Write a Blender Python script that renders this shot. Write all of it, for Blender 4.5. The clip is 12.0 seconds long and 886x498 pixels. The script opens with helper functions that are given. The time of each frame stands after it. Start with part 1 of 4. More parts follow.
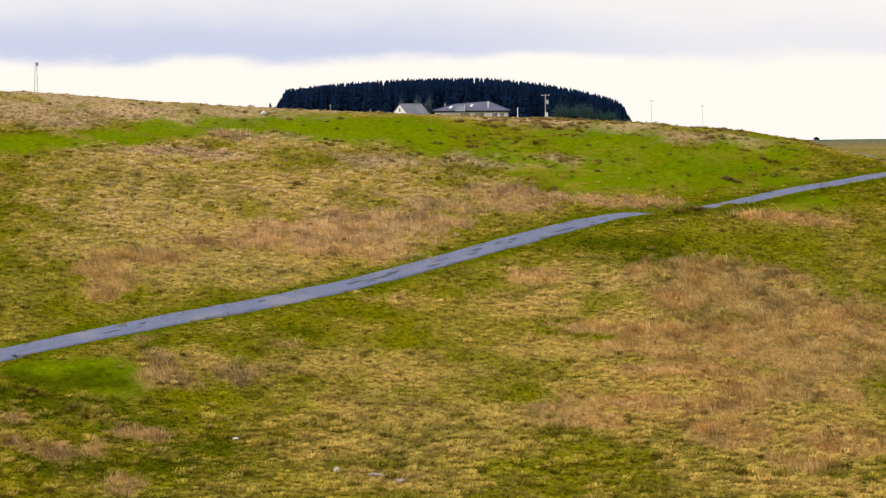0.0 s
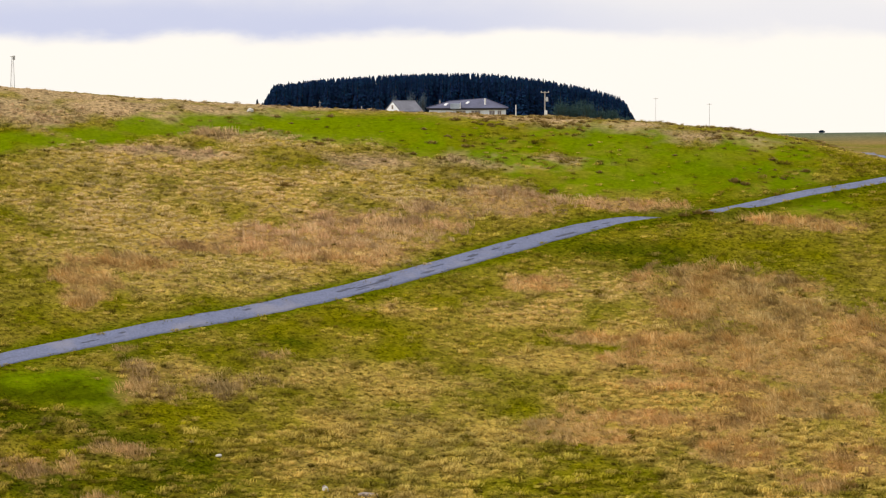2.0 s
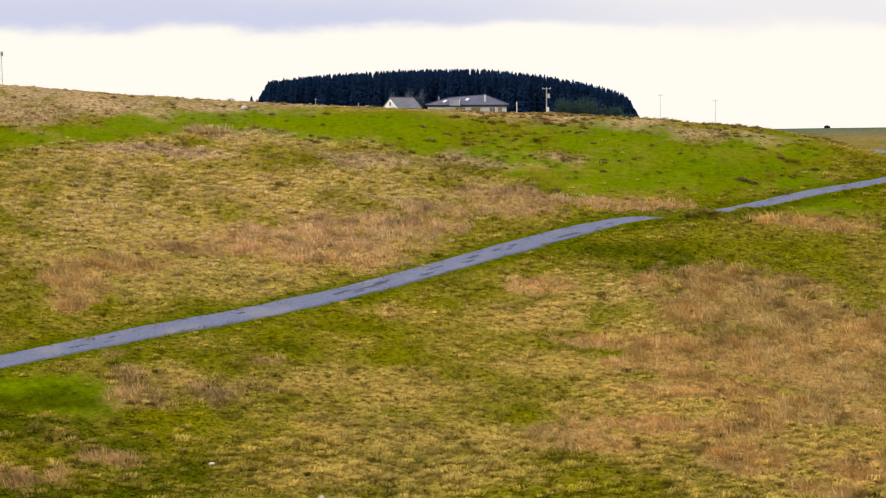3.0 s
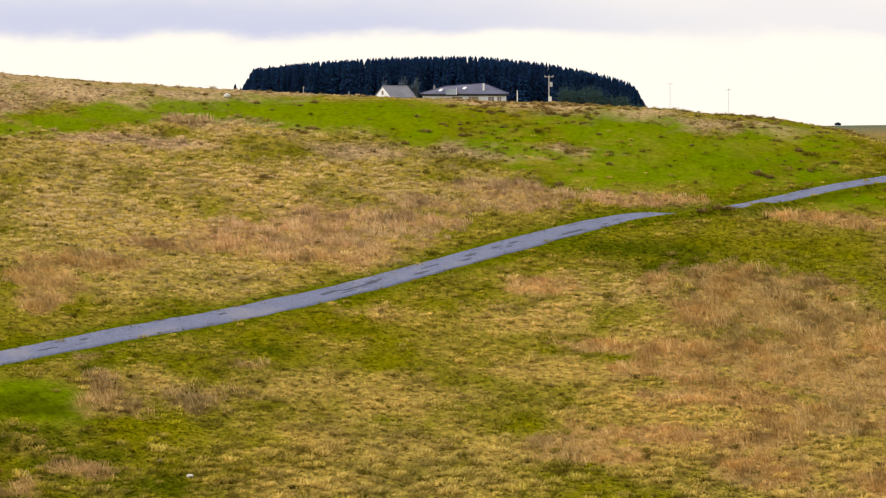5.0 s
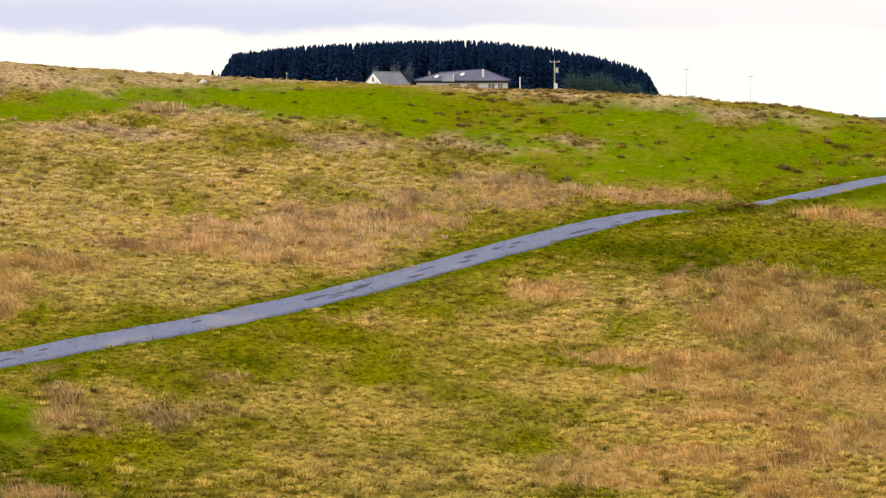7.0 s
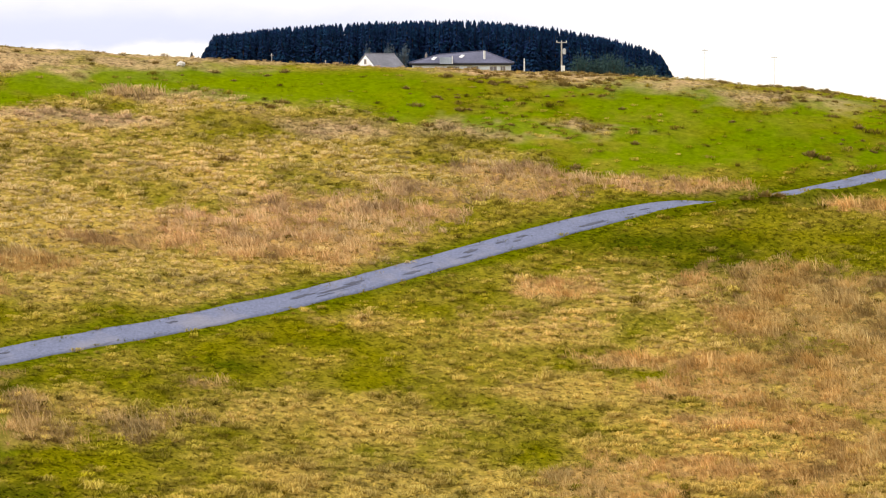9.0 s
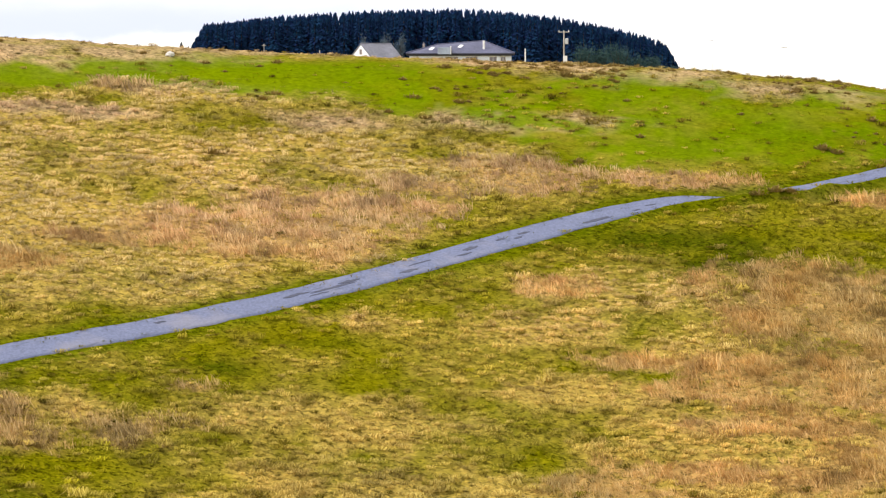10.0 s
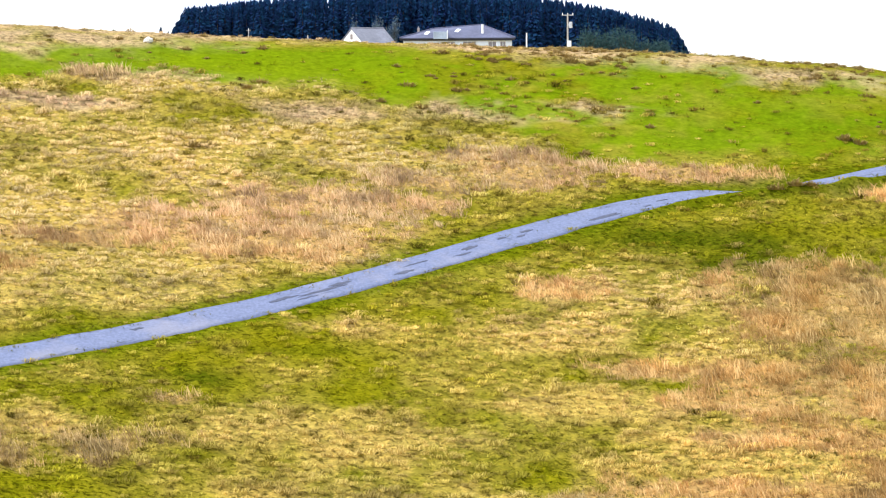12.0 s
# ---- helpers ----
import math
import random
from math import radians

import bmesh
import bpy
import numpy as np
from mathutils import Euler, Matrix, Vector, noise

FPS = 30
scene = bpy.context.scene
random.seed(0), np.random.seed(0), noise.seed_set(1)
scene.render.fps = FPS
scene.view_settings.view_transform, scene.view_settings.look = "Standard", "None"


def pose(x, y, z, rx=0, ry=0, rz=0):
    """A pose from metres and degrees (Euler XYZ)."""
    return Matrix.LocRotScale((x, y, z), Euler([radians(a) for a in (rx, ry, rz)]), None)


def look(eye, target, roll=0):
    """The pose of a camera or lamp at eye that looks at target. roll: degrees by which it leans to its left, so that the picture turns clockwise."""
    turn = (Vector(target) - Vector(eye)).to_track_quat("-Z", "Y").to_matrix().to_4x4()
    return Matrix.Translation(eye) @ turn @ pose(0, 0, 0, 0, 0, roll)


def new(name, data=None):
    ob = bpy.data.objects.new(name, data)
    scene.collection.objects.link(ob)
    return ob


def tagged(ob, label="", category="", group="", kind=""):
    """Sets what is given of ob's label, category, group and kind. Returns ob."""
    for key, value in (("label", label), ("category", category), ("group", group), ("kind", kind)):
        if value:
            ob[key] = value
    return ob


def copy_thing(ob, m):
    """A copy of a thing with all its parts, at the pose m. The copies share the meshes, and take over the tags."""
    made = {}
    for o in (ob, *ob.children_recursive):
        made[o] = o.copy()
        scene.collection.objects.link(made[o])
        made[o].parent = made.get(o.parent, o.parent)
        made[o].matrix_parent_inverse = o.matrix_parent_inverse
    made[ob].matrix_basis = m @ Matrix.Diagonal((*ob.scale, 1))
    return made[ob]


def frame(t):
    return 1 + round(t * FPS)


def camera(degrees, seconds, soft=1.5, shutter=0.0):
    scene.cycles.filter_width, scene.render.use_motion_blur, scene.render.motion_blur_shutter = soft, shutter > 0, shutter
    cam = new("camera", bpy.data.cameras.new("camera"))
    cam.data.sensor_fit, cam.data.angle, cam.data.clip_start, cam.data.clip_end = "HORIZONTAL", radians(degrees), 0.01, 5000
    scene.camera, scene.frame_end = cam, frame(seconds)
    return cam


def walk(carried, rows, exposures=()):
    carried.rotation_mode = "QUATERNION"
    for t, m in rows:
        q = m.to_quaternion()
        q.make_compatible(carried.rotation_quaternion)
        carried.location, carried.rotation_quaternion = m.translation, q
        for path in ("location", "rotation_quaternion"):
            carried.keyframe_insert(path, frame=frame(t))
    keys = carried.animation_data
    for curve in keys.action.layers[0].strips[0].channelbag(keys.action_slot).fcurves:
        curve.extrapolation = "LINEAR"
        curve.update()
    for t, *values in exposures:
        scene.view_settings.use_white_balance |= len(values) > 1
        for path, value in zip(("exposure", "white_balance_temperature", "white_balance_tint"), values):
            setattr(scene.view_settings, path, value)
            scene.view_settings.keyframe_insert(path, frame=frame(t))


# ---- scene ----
cam = camera(7.89, 12.0, 1.15)
walk(cam, [
    (0, look((1.33, -165.61, 56.35), (-1.282, 634.296, 44.596), -0.305)),
    (0.5, look((1.19, -162.02, 56.81), (-1.160, 637.880, 44.676), -0.227)),
    (1, look((1.05, -147.58, 57.18), (-1.003, 652.324, 44.647), -0.162)),
    (1.5, look((0.91, -134.16, 58.72), (-0.877, 665.725, 44.965), -0.145)),
    (2, look((0.77, -120.81, 59.86), (-0.796, 679.056, 45.188), -0.117)),
    (2.5, look((0.63, -107.82, 60.47), (-0.757, 692.037, 45.196), -0.120)),
    (3, look((0.47, -95.83, 60.65), (-0.789, 704.014, 45.008), -0.187)),
    (5, look((-0.08, -38.06, 58.18), (-0.353, 761.806, 43.481), -0.034)),
    (5.5, look((-0.21, -19.02, 58.13), (-0.141, 780.839, 43.165), -0.027)),
    (6, look((-0.35, 0.34, 58.00), (-0.005, 800.197, 42.884), 0.010)),
    (6.5, look((-0.50, 18.76, 57.54), (0.067, 818.623, 42.570), 0.011)),
    (7, look((-0.64, 36.74, 57.38), (0.107, 836.596, 42.208), -0.015)),
    (9, look((-1.18, 99.84, 53.85), (0.421, 899.731, 40.622), -0.100)),
    (9.5, look((-1.32, 112.91, 53.56), (0.558, 912.796, 40.247), -0.089)),
    (10, look((-1.46, 125.43, 54.02), (0.731, 925.297, 39.737), -0.085)),
    (10.5, look((-1.59, 138.86, 54.27), (0.906, 938.722, 39.407), -0.043)),
    (11, look((-1.73, 151.42, 54.70), (1.046, 951.259, 39.025), -0.080)),
    (11.5, look((-1.88, 163.12, 55.25), (1.275, 962.940, 38.518), -0.295)),
    (12, look((-2.02, 169.96, 55.42), (1.364, 969.771, 38.285), -0.256)),
], exposures=[
    (0, -0.18, 6780, 12), (3, -0.18, 6880, 12), (6, -0.08, 7080, 12), (9, 0.17, 7000, 12), (10.5, 0.42, 6480, 11), (12, 0.78, 5950, 10),
])

# ---------------------------------------------------------------- sky and sun
world = bpy.data.worlds.new("overcast_sky")
scene.world = world
world.use_nodes = True
wt = world.node_tree
wt.nodes.clear()


def wnode(kind, **values):
    n = wt.nodes.new(kind)
    for key, value in values.items():
        n.inputs[key].default_value = value
    return n


SUN_UP, SUN_TURN = radians(48), radians(250)
w_out = wt.nodes.new("ShaderNodeOutputWorld")
sky = wt.nodes.new("ShaderNodeTexSky")
sky.sky_type, sky.sun_disc = "NISHITA", False
sky.sun_elevation, sky.sun_rotation = SUN_UP, SUN_TURN
sky.dust_density = 3.0
sky_bg = wnode("ShaderNodeBackground", Strength=0.08)
wt.links.new(sky.outputs[0], sky_bg.inputs["Color"])
# cloud deck: white with lilac-grey bellies, streaked level
w_co = wt.nodes.new("ShaderNodeTexCoord")
w_map = wt.nodes.new("ShaderNodeMapping")
w_map.inputs["Scale"].default_value = (42, 42, 105)
w_map.inputs["Location"].default_value = (0.35, 0.1, 0.15)
wt.links.new(w_co.outputs["Generated"], w_map.inputs["Vector"])
w_noise = wnode("ShaderNodeTexNoise", Scale=1.0, Detail=6.0, Roughness=0.55)
wt.links.new(w_map.outputs[0], w_noise.inputs["Vector"])
w_sep = wt.nodes.new("ShaderNodeSeparateXYZ")
wt.links.new(w_co.outputs["Generated"], w_sep.inputs[0])


def wmath(kind, a, b):
    n = wt.nodes.new("ShaderNodeMath")
    n.operation = kind
    for i, v in enumerate((a, b)):
        if isinstance(v, float):
            n.inputs[i].default_value = v
        else:
            wt.links.new(v, n.inputs[i])
    return n.outputs[0]


def wrange(v, lo, hi, to_lo, to_hi):
    n = wnode("ShaderNodeMapRange", **{"From Min": lo, "From Max": hi, "To Min": to_lo, "To Max": to_hi})
    n.interpolation_type = "SMOOTHSTEP"
    wt.links.new(v, n.inputs["Value"])
    return n.outputs[0]


# the deck's lower edge, ragged, then thinner cloud higher up and towards the east
w_lift = wmath("ADD", w_sep.outputs["Z"], wmath("MULTIPLY", wmath("SUBTRACT", w_noise.outputs[0], 0.5), 0.009))
w_deck = wmath("MULTIPLY", wrange(w_lift, 0.0134, 0.0164, 0.0, 1.0), wrange(w_lift, 0.0169, 0.0255, 1.0, 0.4))
w_deck = wmath("MULTIPLY", w_deck, wrange(w_sep.outputs["X"], -0.0225, 0.0525, 1.0, 0.4))
w_ramp = wt.nodes.new("ShaderNodeValToRGB")
w_ramp.color_ramp.elements[0].position, w_ramp.color_ramp.elements[0].color = 0.0, (1.21, 1.20, 1.14, 1)
w_ramp.color_ramp.elements[1].position, w_ramp.color_ramp.elements[1].color = 1.0, (0.74, 0.81, 1.06, 1)
wt.links.new(w_deck, w_ramp.inputs[0])
cloud_bg = wnode("ShaderNodeBackground", Strength=1.0)
wt.links.new(w_ramp.outputs[0], cloud_bg.inputs["Color"])
w_mix = wnode("ShaderNodeMixShader", Fac=0.92)
wt.links.new(sky_bg.outputs[0], w_mix.inputs[1])
wt.links.new(cloud_bg.outputs[0], w_mix.inputs[2])
wt.links.new(w_mix.outputs[0], w_out.inputs["Surface"])

sun_data = bpy.data.lights.new("sun", "SUN")
sun_data.energy, sun_data.angle, sun_data.color = 3.25, radians(10), (1.0, 0.95, 0.86)
sun = new("sun", sun_data)
sun.matrix_world = look((-430, 640, 545), (0, 800, 30))


# ---------------------------------------------------------------- materials
def material(name, rough=0.9, metal=0.0, spec=0.3):
    m = bpy.data.materials.new(name)
    m.use_nodes = True
    b = m.node_tree.nodes["Principled BSDF"]
    b.inputs["Roughness"].default_value = rough
    b.inputs["Metallic"].default_value = metal
    b.inputs["Specular IOR Level"].default_value = spec
    return m, m.node_tree, b


def mnode(tree, kind, **values):
    n = tree.nodes.new(kind)
    for key, value in values.items():
        n.inputs[key].default_value = value
    return n


def noise_of(tree, scale, detail=4.0, rough=0.6, stretch=None, turn=0.0):
    co = tree.nodes.new("ShaderNodeTexCoord")
    n = mnode(tree, "ShaderNodeTexNoise", Scale=scale, Detail=detail, Roughness=rough)
    if stretch:
        mp = tree.nodes.new("ShaderNodeMapping")
        mp.vector_type = "TEXTURE"
        mp.inputs["Scale"].default_value = tuple(1 / v for v in stretch)
        mp.inputs["Rotation"].default_value = (0, 0, radians(turn))
        tree.links.new(co.outputs["Object"], mp.inputs["Vector"])
        tree.links.new(mp.outputs[0], n.inputs["Vector"])
    else:
        tree.links.new(co.outputs["Object"], n.inputs["Vector"])
    return n


def ramp_of(tree, source, stops):
    r = tree.nodes.new("ShaderNodeValToRGB")
    while len(r.color_ramp.elements) < len(stops):
        r.color_ramp.elements.new(0.5)
    for e, (at, col) in zip(r.color_ramp.elements, stops):
        e.position, e.color = at, (*col, 1)
    tree.links.new(source, r.inputs[0])
    return r


def mixed(tree, kind, fac, a, b):
    n = tree.nodes.new("ShaderNodeMix")
    n.data_type, n.blend_type = "RGBA", kind
    if isinstance(fac, float):
        n.inputs[0].default_value = fac
    else:
        tree.links.new(fac, n.inputs[0])
    for socket, value in ((n.inputs[6], a), (n.inputs[7], b)):
        if isinstance(value, tuple):
            socket.default_value = (*value, 1)
        else:
            tree.links.new(value, socket)
    return n.outputs[2]


def bump(tree, shader, source, strength, distance):
    n = mnode(tree, "ShaderNodeBump", Strength=strength, Distance=distance)
    tree.links.new(source, n.inputs["Height"])
    tree.links.new(n.outputs[0], shader.inputs["Normal"])


def grained(name, low, high, scale, rough=0.85, metal=0.0, relief=0.02, detail=5.0, stretch=None, spec=0.3):
    """A surface that wanders between two colours at two scales, with fine relief."""
    m, tree, b = material(name, rough, metal, spec)
    n1 = noise_of(tree, scale, detail, 0.65, stretch)
    n2 = noise_of(tree, scale * 0.13, 2.0, 0.5)
    r1 = ramp_of(tree, n1.outputs[0], [(0.3, low), (0.72, high)])
    r2 = ramp_of(tree, n2.outputs[0], [(0.3, (0.78, 0.78, 0.78)), (0.7, (1.12, 1.12, 1.12))])
    tree.links.new(mixed(tree, "MULTIPLY", 1.0, r1.outputs[0], r2.outputs[0]), b.inputs["Base Color"])
    if relief:
        bump(tree, b, n1.outputs[0], 0.6, relief)
    return m


def tinted(name, spread, scale, rough=0.95):
    """Colour from the mesh's own tint, broken up by grain."""
    m, tree, b = material(name, rough, 0.0, 0.0)
    a = tree.nodes.new("ShaderNodeAttribute")
    a.attribute_name = "tint"
    n = noise_of(tree, scale, 6.0, 0.7)
    r = ramp_of(tree, n.outputs[0], [(0.25, (1 - spread,) * 3), (0.75, (1 + spread,) * 3)])
    wide = noise_of(tree, scale * 0.06, 3.0, 0.6)
    rw = ramp_of(tree, wide.outputs[0], [(0.3, (0.82, 0.88, 0.85)), (0.7, (1.16, 1.1, 1.1))])
    both = mixed(tree, "MULTIPLY", 1.0, r.outputs[0], rw.outputs[0])
    tree.links.new(mixed(tree, "MULTIPLY", 1.0, a.outputs["Color"], both), b.inputs["Base Color"])
    return m


M_GROUND, t_tree, t_b = material("moor_turf", 0.95, 0.0, 0.0)
t_att = t_tree.nodes.new("ShaderNodeAttribute")
t_att.attribute_name = "tint"
t_lump = ramp_of(t_tree, noise_of(t_tree, 1.25, 6.0, 0.7).outputs[0], [(0.25, (0.62, 0.64, 0.62)), (0.75, (1.25, 1.22, 1.2))])
t_wide = ramp_of(t_tree, noise_of(t_tree, 0.067, 3.0, 0.6).outputs[0], [(0.3, (0.82, 0.88, 0.85)), (0.7, (1.16, 1.1, 1.1))])
t_base = mixed(t_tree, "MULTIPLY", 1.0, mixed(t_tree, "MULTIPLY", 1.0, t_att.outputs["Color"], t_lump.outputs[0]), t_wide.outputs[0])
# dead leaves lying flat, and the shade in gaps between them painted dark
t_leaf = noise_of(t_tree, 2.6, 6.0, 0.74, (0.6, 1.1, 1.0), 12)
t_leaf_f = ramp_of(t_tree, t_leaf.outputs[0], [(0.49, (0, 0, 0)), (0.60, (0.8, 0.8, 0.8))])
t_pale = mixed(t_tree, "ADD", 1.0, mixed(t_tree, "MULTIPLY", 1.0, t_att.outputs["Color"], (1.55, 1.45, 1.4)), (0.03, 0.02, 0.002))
t_shade = noise_of(t_tree, 2.0, 6.0, 0.74, (0.7, 1.2, 1.0), -20)
t_shade_f = ramp_of(t_tree, t_shade.outputs[0], [(0.51, (0, 0, 0)), (0.59, (0.92, 0.92, 0.92))])
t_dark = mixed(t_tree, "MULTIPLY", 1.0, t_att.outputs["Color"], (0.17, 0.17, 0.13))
t_rough = mixed(t_tree, "MIX", t_shade_f.outputs[0], mixed(t_tree, "MIX", t_leaf_f.outputs[0], t_base, t_pale), t_dark)
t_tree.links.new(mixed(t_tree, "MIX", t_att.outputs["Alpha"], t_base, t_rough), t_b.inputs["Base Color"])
bump(t_tree, t_b, t_leaf.outputs[0], 0.9, 0.2)
M_BLADE = tinted("grass_blades", 0.12, 0.5)
b_tree = M_BLADE.node_tree
b_thin = b_tree.nodes.new("ShaderNodeBsdfTranslucent")
b_tree.links.new(b_tree.nodes["Principled BSDF"].inputs["Base Color"].links[0].from_socket, b_thin.inputs["Color"])
b_mix = mnode(b_tree, "ShaderNodeMixShader", Fac=0.28)
b_tree.links.new(b_tree.nodes["Principled BSDF"].outputs[0], b_mix.inputs[1])
b_tree.links.new(b_thin.outputs[0], b_mix.inputs[2])
b_tree.links.new(b_mix.outputs[0], b_tree.nodes["Material Output"].inputs["Surface"])
M_RUSH = grained("rush_stems", (0.13, 0.092, 0.028), (0.40, 0.28, 0.10), 2.0, relief=0.0, spec=0.02)
M_STONE = grained("weathered_stone", (0.15, 0.12, 0.10), (0.50, 0.43, 0.39), 4.0, relief=0.05)
M_PALE = grained("pale_stone", (0.38, 0.36, 0.33), (0.72, 0.70, 0.67), 5.0, relief=0.03)
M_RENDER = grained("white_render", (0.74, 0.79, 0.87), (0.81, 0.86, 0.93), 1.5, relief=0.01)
M_SLATE = grained("grey_slate", (0.055, 0.06, 0.11), (0.115, 0.12, 0.19), 3.0, rough=0.55, relief=0.02)
M_TILE = grained("weathered_slate", (0.125, 0.13, 0.165), (0.20, 0.205, 0.25), 3.0, rough=0.7, relief=0.02)
M_CLAD = grained("blue_grey_cladding", (0.27, 0.32, 0.40), (0.36, 0.41, 0.50), 4.0, relief=0.005)
M_FASCIA = grained("eave_shadow_fascia", (0.03, 0.03, 0.04), (0.05, 0.05, 0.06), 4.0, relief=0.0)
M_TRIM = grained("white_paint", (0.76, 0.76, 0.76), (0.84, 0.84, 0.84), 6.0, rough=0.5, relief=0.0)
M_WOODPOLE = grained("weathered_pole_wood", (0.30, 0.28, 0.26), (0.5, 0.47, 0.44), 6.0, relief=0.01, stretch=(1, 1, 0.1))
M_METAL = grained("galvanised_steel", (0.45, 0.46, 0.48), (0.62, 0.63, 0.66), 8.0, rough=0.45, metal=0.7, relief=0.0)
M_BARK = grained("spruce_bark", (0.03, 0.025, 0.02), (0.07, 0.055, 0.04), 5.0, relief=0.02)
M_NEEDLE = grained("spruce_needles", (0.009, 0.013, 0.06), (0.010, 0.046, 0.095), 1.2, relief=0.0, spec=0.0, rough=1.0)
M_TWIG = grained("bare_twigs", (0.014, 0.045, 0.05), (0.04, 0.092, 0.085), 2.0, relief=0.0)
M_BIRCH = grained("grey_bare_twigs", (0.04, 0.065, 0.085), (0.11, 0.15, 0.18), 2.0, relief=0.0)
# the sky's reflection is put into the roof panes' pale base colour
M_ROOFLIGHT = grained("sky_paled_roof_glass", (0.7, 0.72, 0.76), (0.8, 0.82, 0.85), 2.0, rough=0.15, relief=0.0)
M_GLASS, g_tree, g_b = material("window_glass", 0.08, 0.0, 0.5)
g_b.inputs["Base Color"].default_value = (0.2, 0.18, 0.19, 1)

# asphalt: pale, patched, with worn dark scars and a tarred repair here and there
M_ROAD, r_tree, r_b = material("worn_asphalt", 0.8, 0.0, 0.4)
r_fine = noise_of(r_tree, 3.3, 6.0, 0.7)
r_col = ramp_of(r_tree, r_fine.outputs[0], [(0.3, (0.08, 0.094, 0.158)), (0.7, (0.15, 0.174, 0.285))])
r_scar = noise_of(r_tree, 0.4, 7.0, 0.72, (0.35, 3.2, 1.0), 32)
r_scar_f = ramp_of(r_tree, r_scar.outputs[0], [(0.57, (0, 0, 0)), (0.7, (0.8, 0.8, 0.8))])
r_brown = noise_of(r_tree, 0.16, 3.0, 0.6)
r_brown_f = ramp_of(r_tree, r_brown.outputs[0], [(0.52, (0, 0, 0)), (0.7, (0.4, 0.4, 0.4))])
r_mid = mixed(r_tree, "MIX", r_brown_f.outputs[0], r_col.outputs[0], (0.24, 0.225, 0.25))
r_tree.links.new(mixed(r_tree, "MIX", r_scar_f.outputs[0], r_mid, (0.055, 0.06, 0.095)), r_b.inputs["Base Color"])
bump(r_tree, r_b, r_fine.outputs[0], 0.5, 0.03)


# ---------------------------------------------------------------- small builders
def part(name, bm, mat, parent=None, label="", smooth=False):
    me = bpy.data.meshes.new(name)
    bm.normal_update()
    bm.to_mesh(me)
    bm.free()
    me.materials.append(mat)
    if smooth:
        me.polygons.foreach_set("use_smooth", [True] * len(me.polygons))
    ob = new(name, me)
    if parent is not None:
        ob.parent = parent
    return tagged(ob, label) if label else ob


def box(bm, lo, hi, bevel=0.0):
    lo, hi = Vector(lo), Vector(hi)
    made = bmesh.ops.create_cube(bm, size=1.0, matrix=Matrix.Translation((lo + hi) / 2) @ Matrix.Diagonal((*(hi - lo), 1)))
    if bevel:
        edges = {e for v in made["verts"] for e in v.link_edges}
        bmesh.ops.bevel(bm, geom=list(edges), offset=bevel, segments=1, affect="EDGES")
    return bm


def boxed(lo, hi, bevel=0.0):
    return box(bmesh.new(), lo, hi, bevel)


def rod(bm, a, b, r1, r2, sides=8):
    a, b = Vector(a), Vector(b)
    m = Matrix.Translation((a + b) / 2) @ (b - a).to_track_quat("Z", "Y").to_matrix().to_4x4()
    bmesh.ops.create_cone(bm, cap_ends=True, segments=sides, radius1=r1, radius2=r2, depth=(b - a).length, matrix=m)
    return bm


def solid(points, faces):
    bm = bmesh.new()
    vs = [bm.verts.new(p) for p in points]
    for f in faces:
        bm.faces.new([vs[i] for i in f])
    bmesh.ops.recalc_face_normals(bm, faces=bm.faces[:])
    return bm


# ---------------------------------------------------------------- the lie of the land
def lattice(ix, iy, seed):
    h = np.sin(ix * 127.1 + iy * 311.7 + seed * 74.7) * 43758.5453
    return h - np.floor(h)


def rough_noise(x, y, size, seed=0):
    """Smooth value noise from -1 to 1, with lumps of that size in metres."""
    x, y = np.asarray(x, float) / size, np.asarray(y, float) / size
    ix, iy = np.floor(x), np.floor(y)
    fx, fy = x - ix, y - iy
    fx, fy = fx * fx * (3 - 2 * fx), fy * fy * (3 - 2 * fy)
    a, b = lattice(ix, iy, seed), lattice(ix + 1, iy, seed)
    c, d = lattice(ix, iy + 1, seed), lattice(ix + 1, iy + 1, seed)
    return 2 * ((a * (1 - fx) + b * fx) * (1 - fy) + (c * (1 - fx) + d * fx) * fy) - 1


ROAD = [(-119.3, 731.8), (-84.7, 746.7), (-65.3, 756.8), (-52.7, 764), (-39.7, 771), (-26.3, 777.7), (-12.7, 785.6), (1.13, 795), (8.25, 800.1),
        (15.3, 805.1), (22.5, 809.7), (29.7, 812.6), (37.7, 815.1), (44.4, 819.1), (51.9, 824.4), (58.8, 828.5), (65.9, 833.2), (73.7, 838.4),
        (79.9, 845.3), (80.9, 853.3), (76.2, 860.1), (70.3, 864.5), (65.8, 869.4)]
ROAD_HALF = 1.62


def spline(points, step=1.0):
    """Points at even steps along a smooth curve through the given ones, and the curve's side direction."""
    p = np.array(points, float)
    out = []
    for i in range(1, len(p) - 2):
        n = max(2, int(np.linalg.norm(p[i + 1] - p[i]) / step))
        for s in np.arange(n) / n:
            out.append(0.5 * (2 * p[i] + (p[i + 1] - p[i - 1]) * s + (2 * p[i - 1] - 5 * p[i] + 4 * p[i + 1] - p[i + 2]) * s**2
                              + (3 * p[i] - p[i - 1] - 3 * p[i + 1] + p[i + 2]) * s**3))
    out = np.array(out)
    ahead = np.gradient(out, axis=0)
    ahead /= np.linalg.norm(ahead, axis=1)[:, None]
    return out, np.stack([-ahead[:, 1], ahead[:, 0]], 1)


ROAD_LINE, ROAD_SIDE = spline(ROAD)


def road_half(x):
    return np.clip(ROAD_HALF - (x - 16) * 0.05, 1.15, ROAD_HALF)


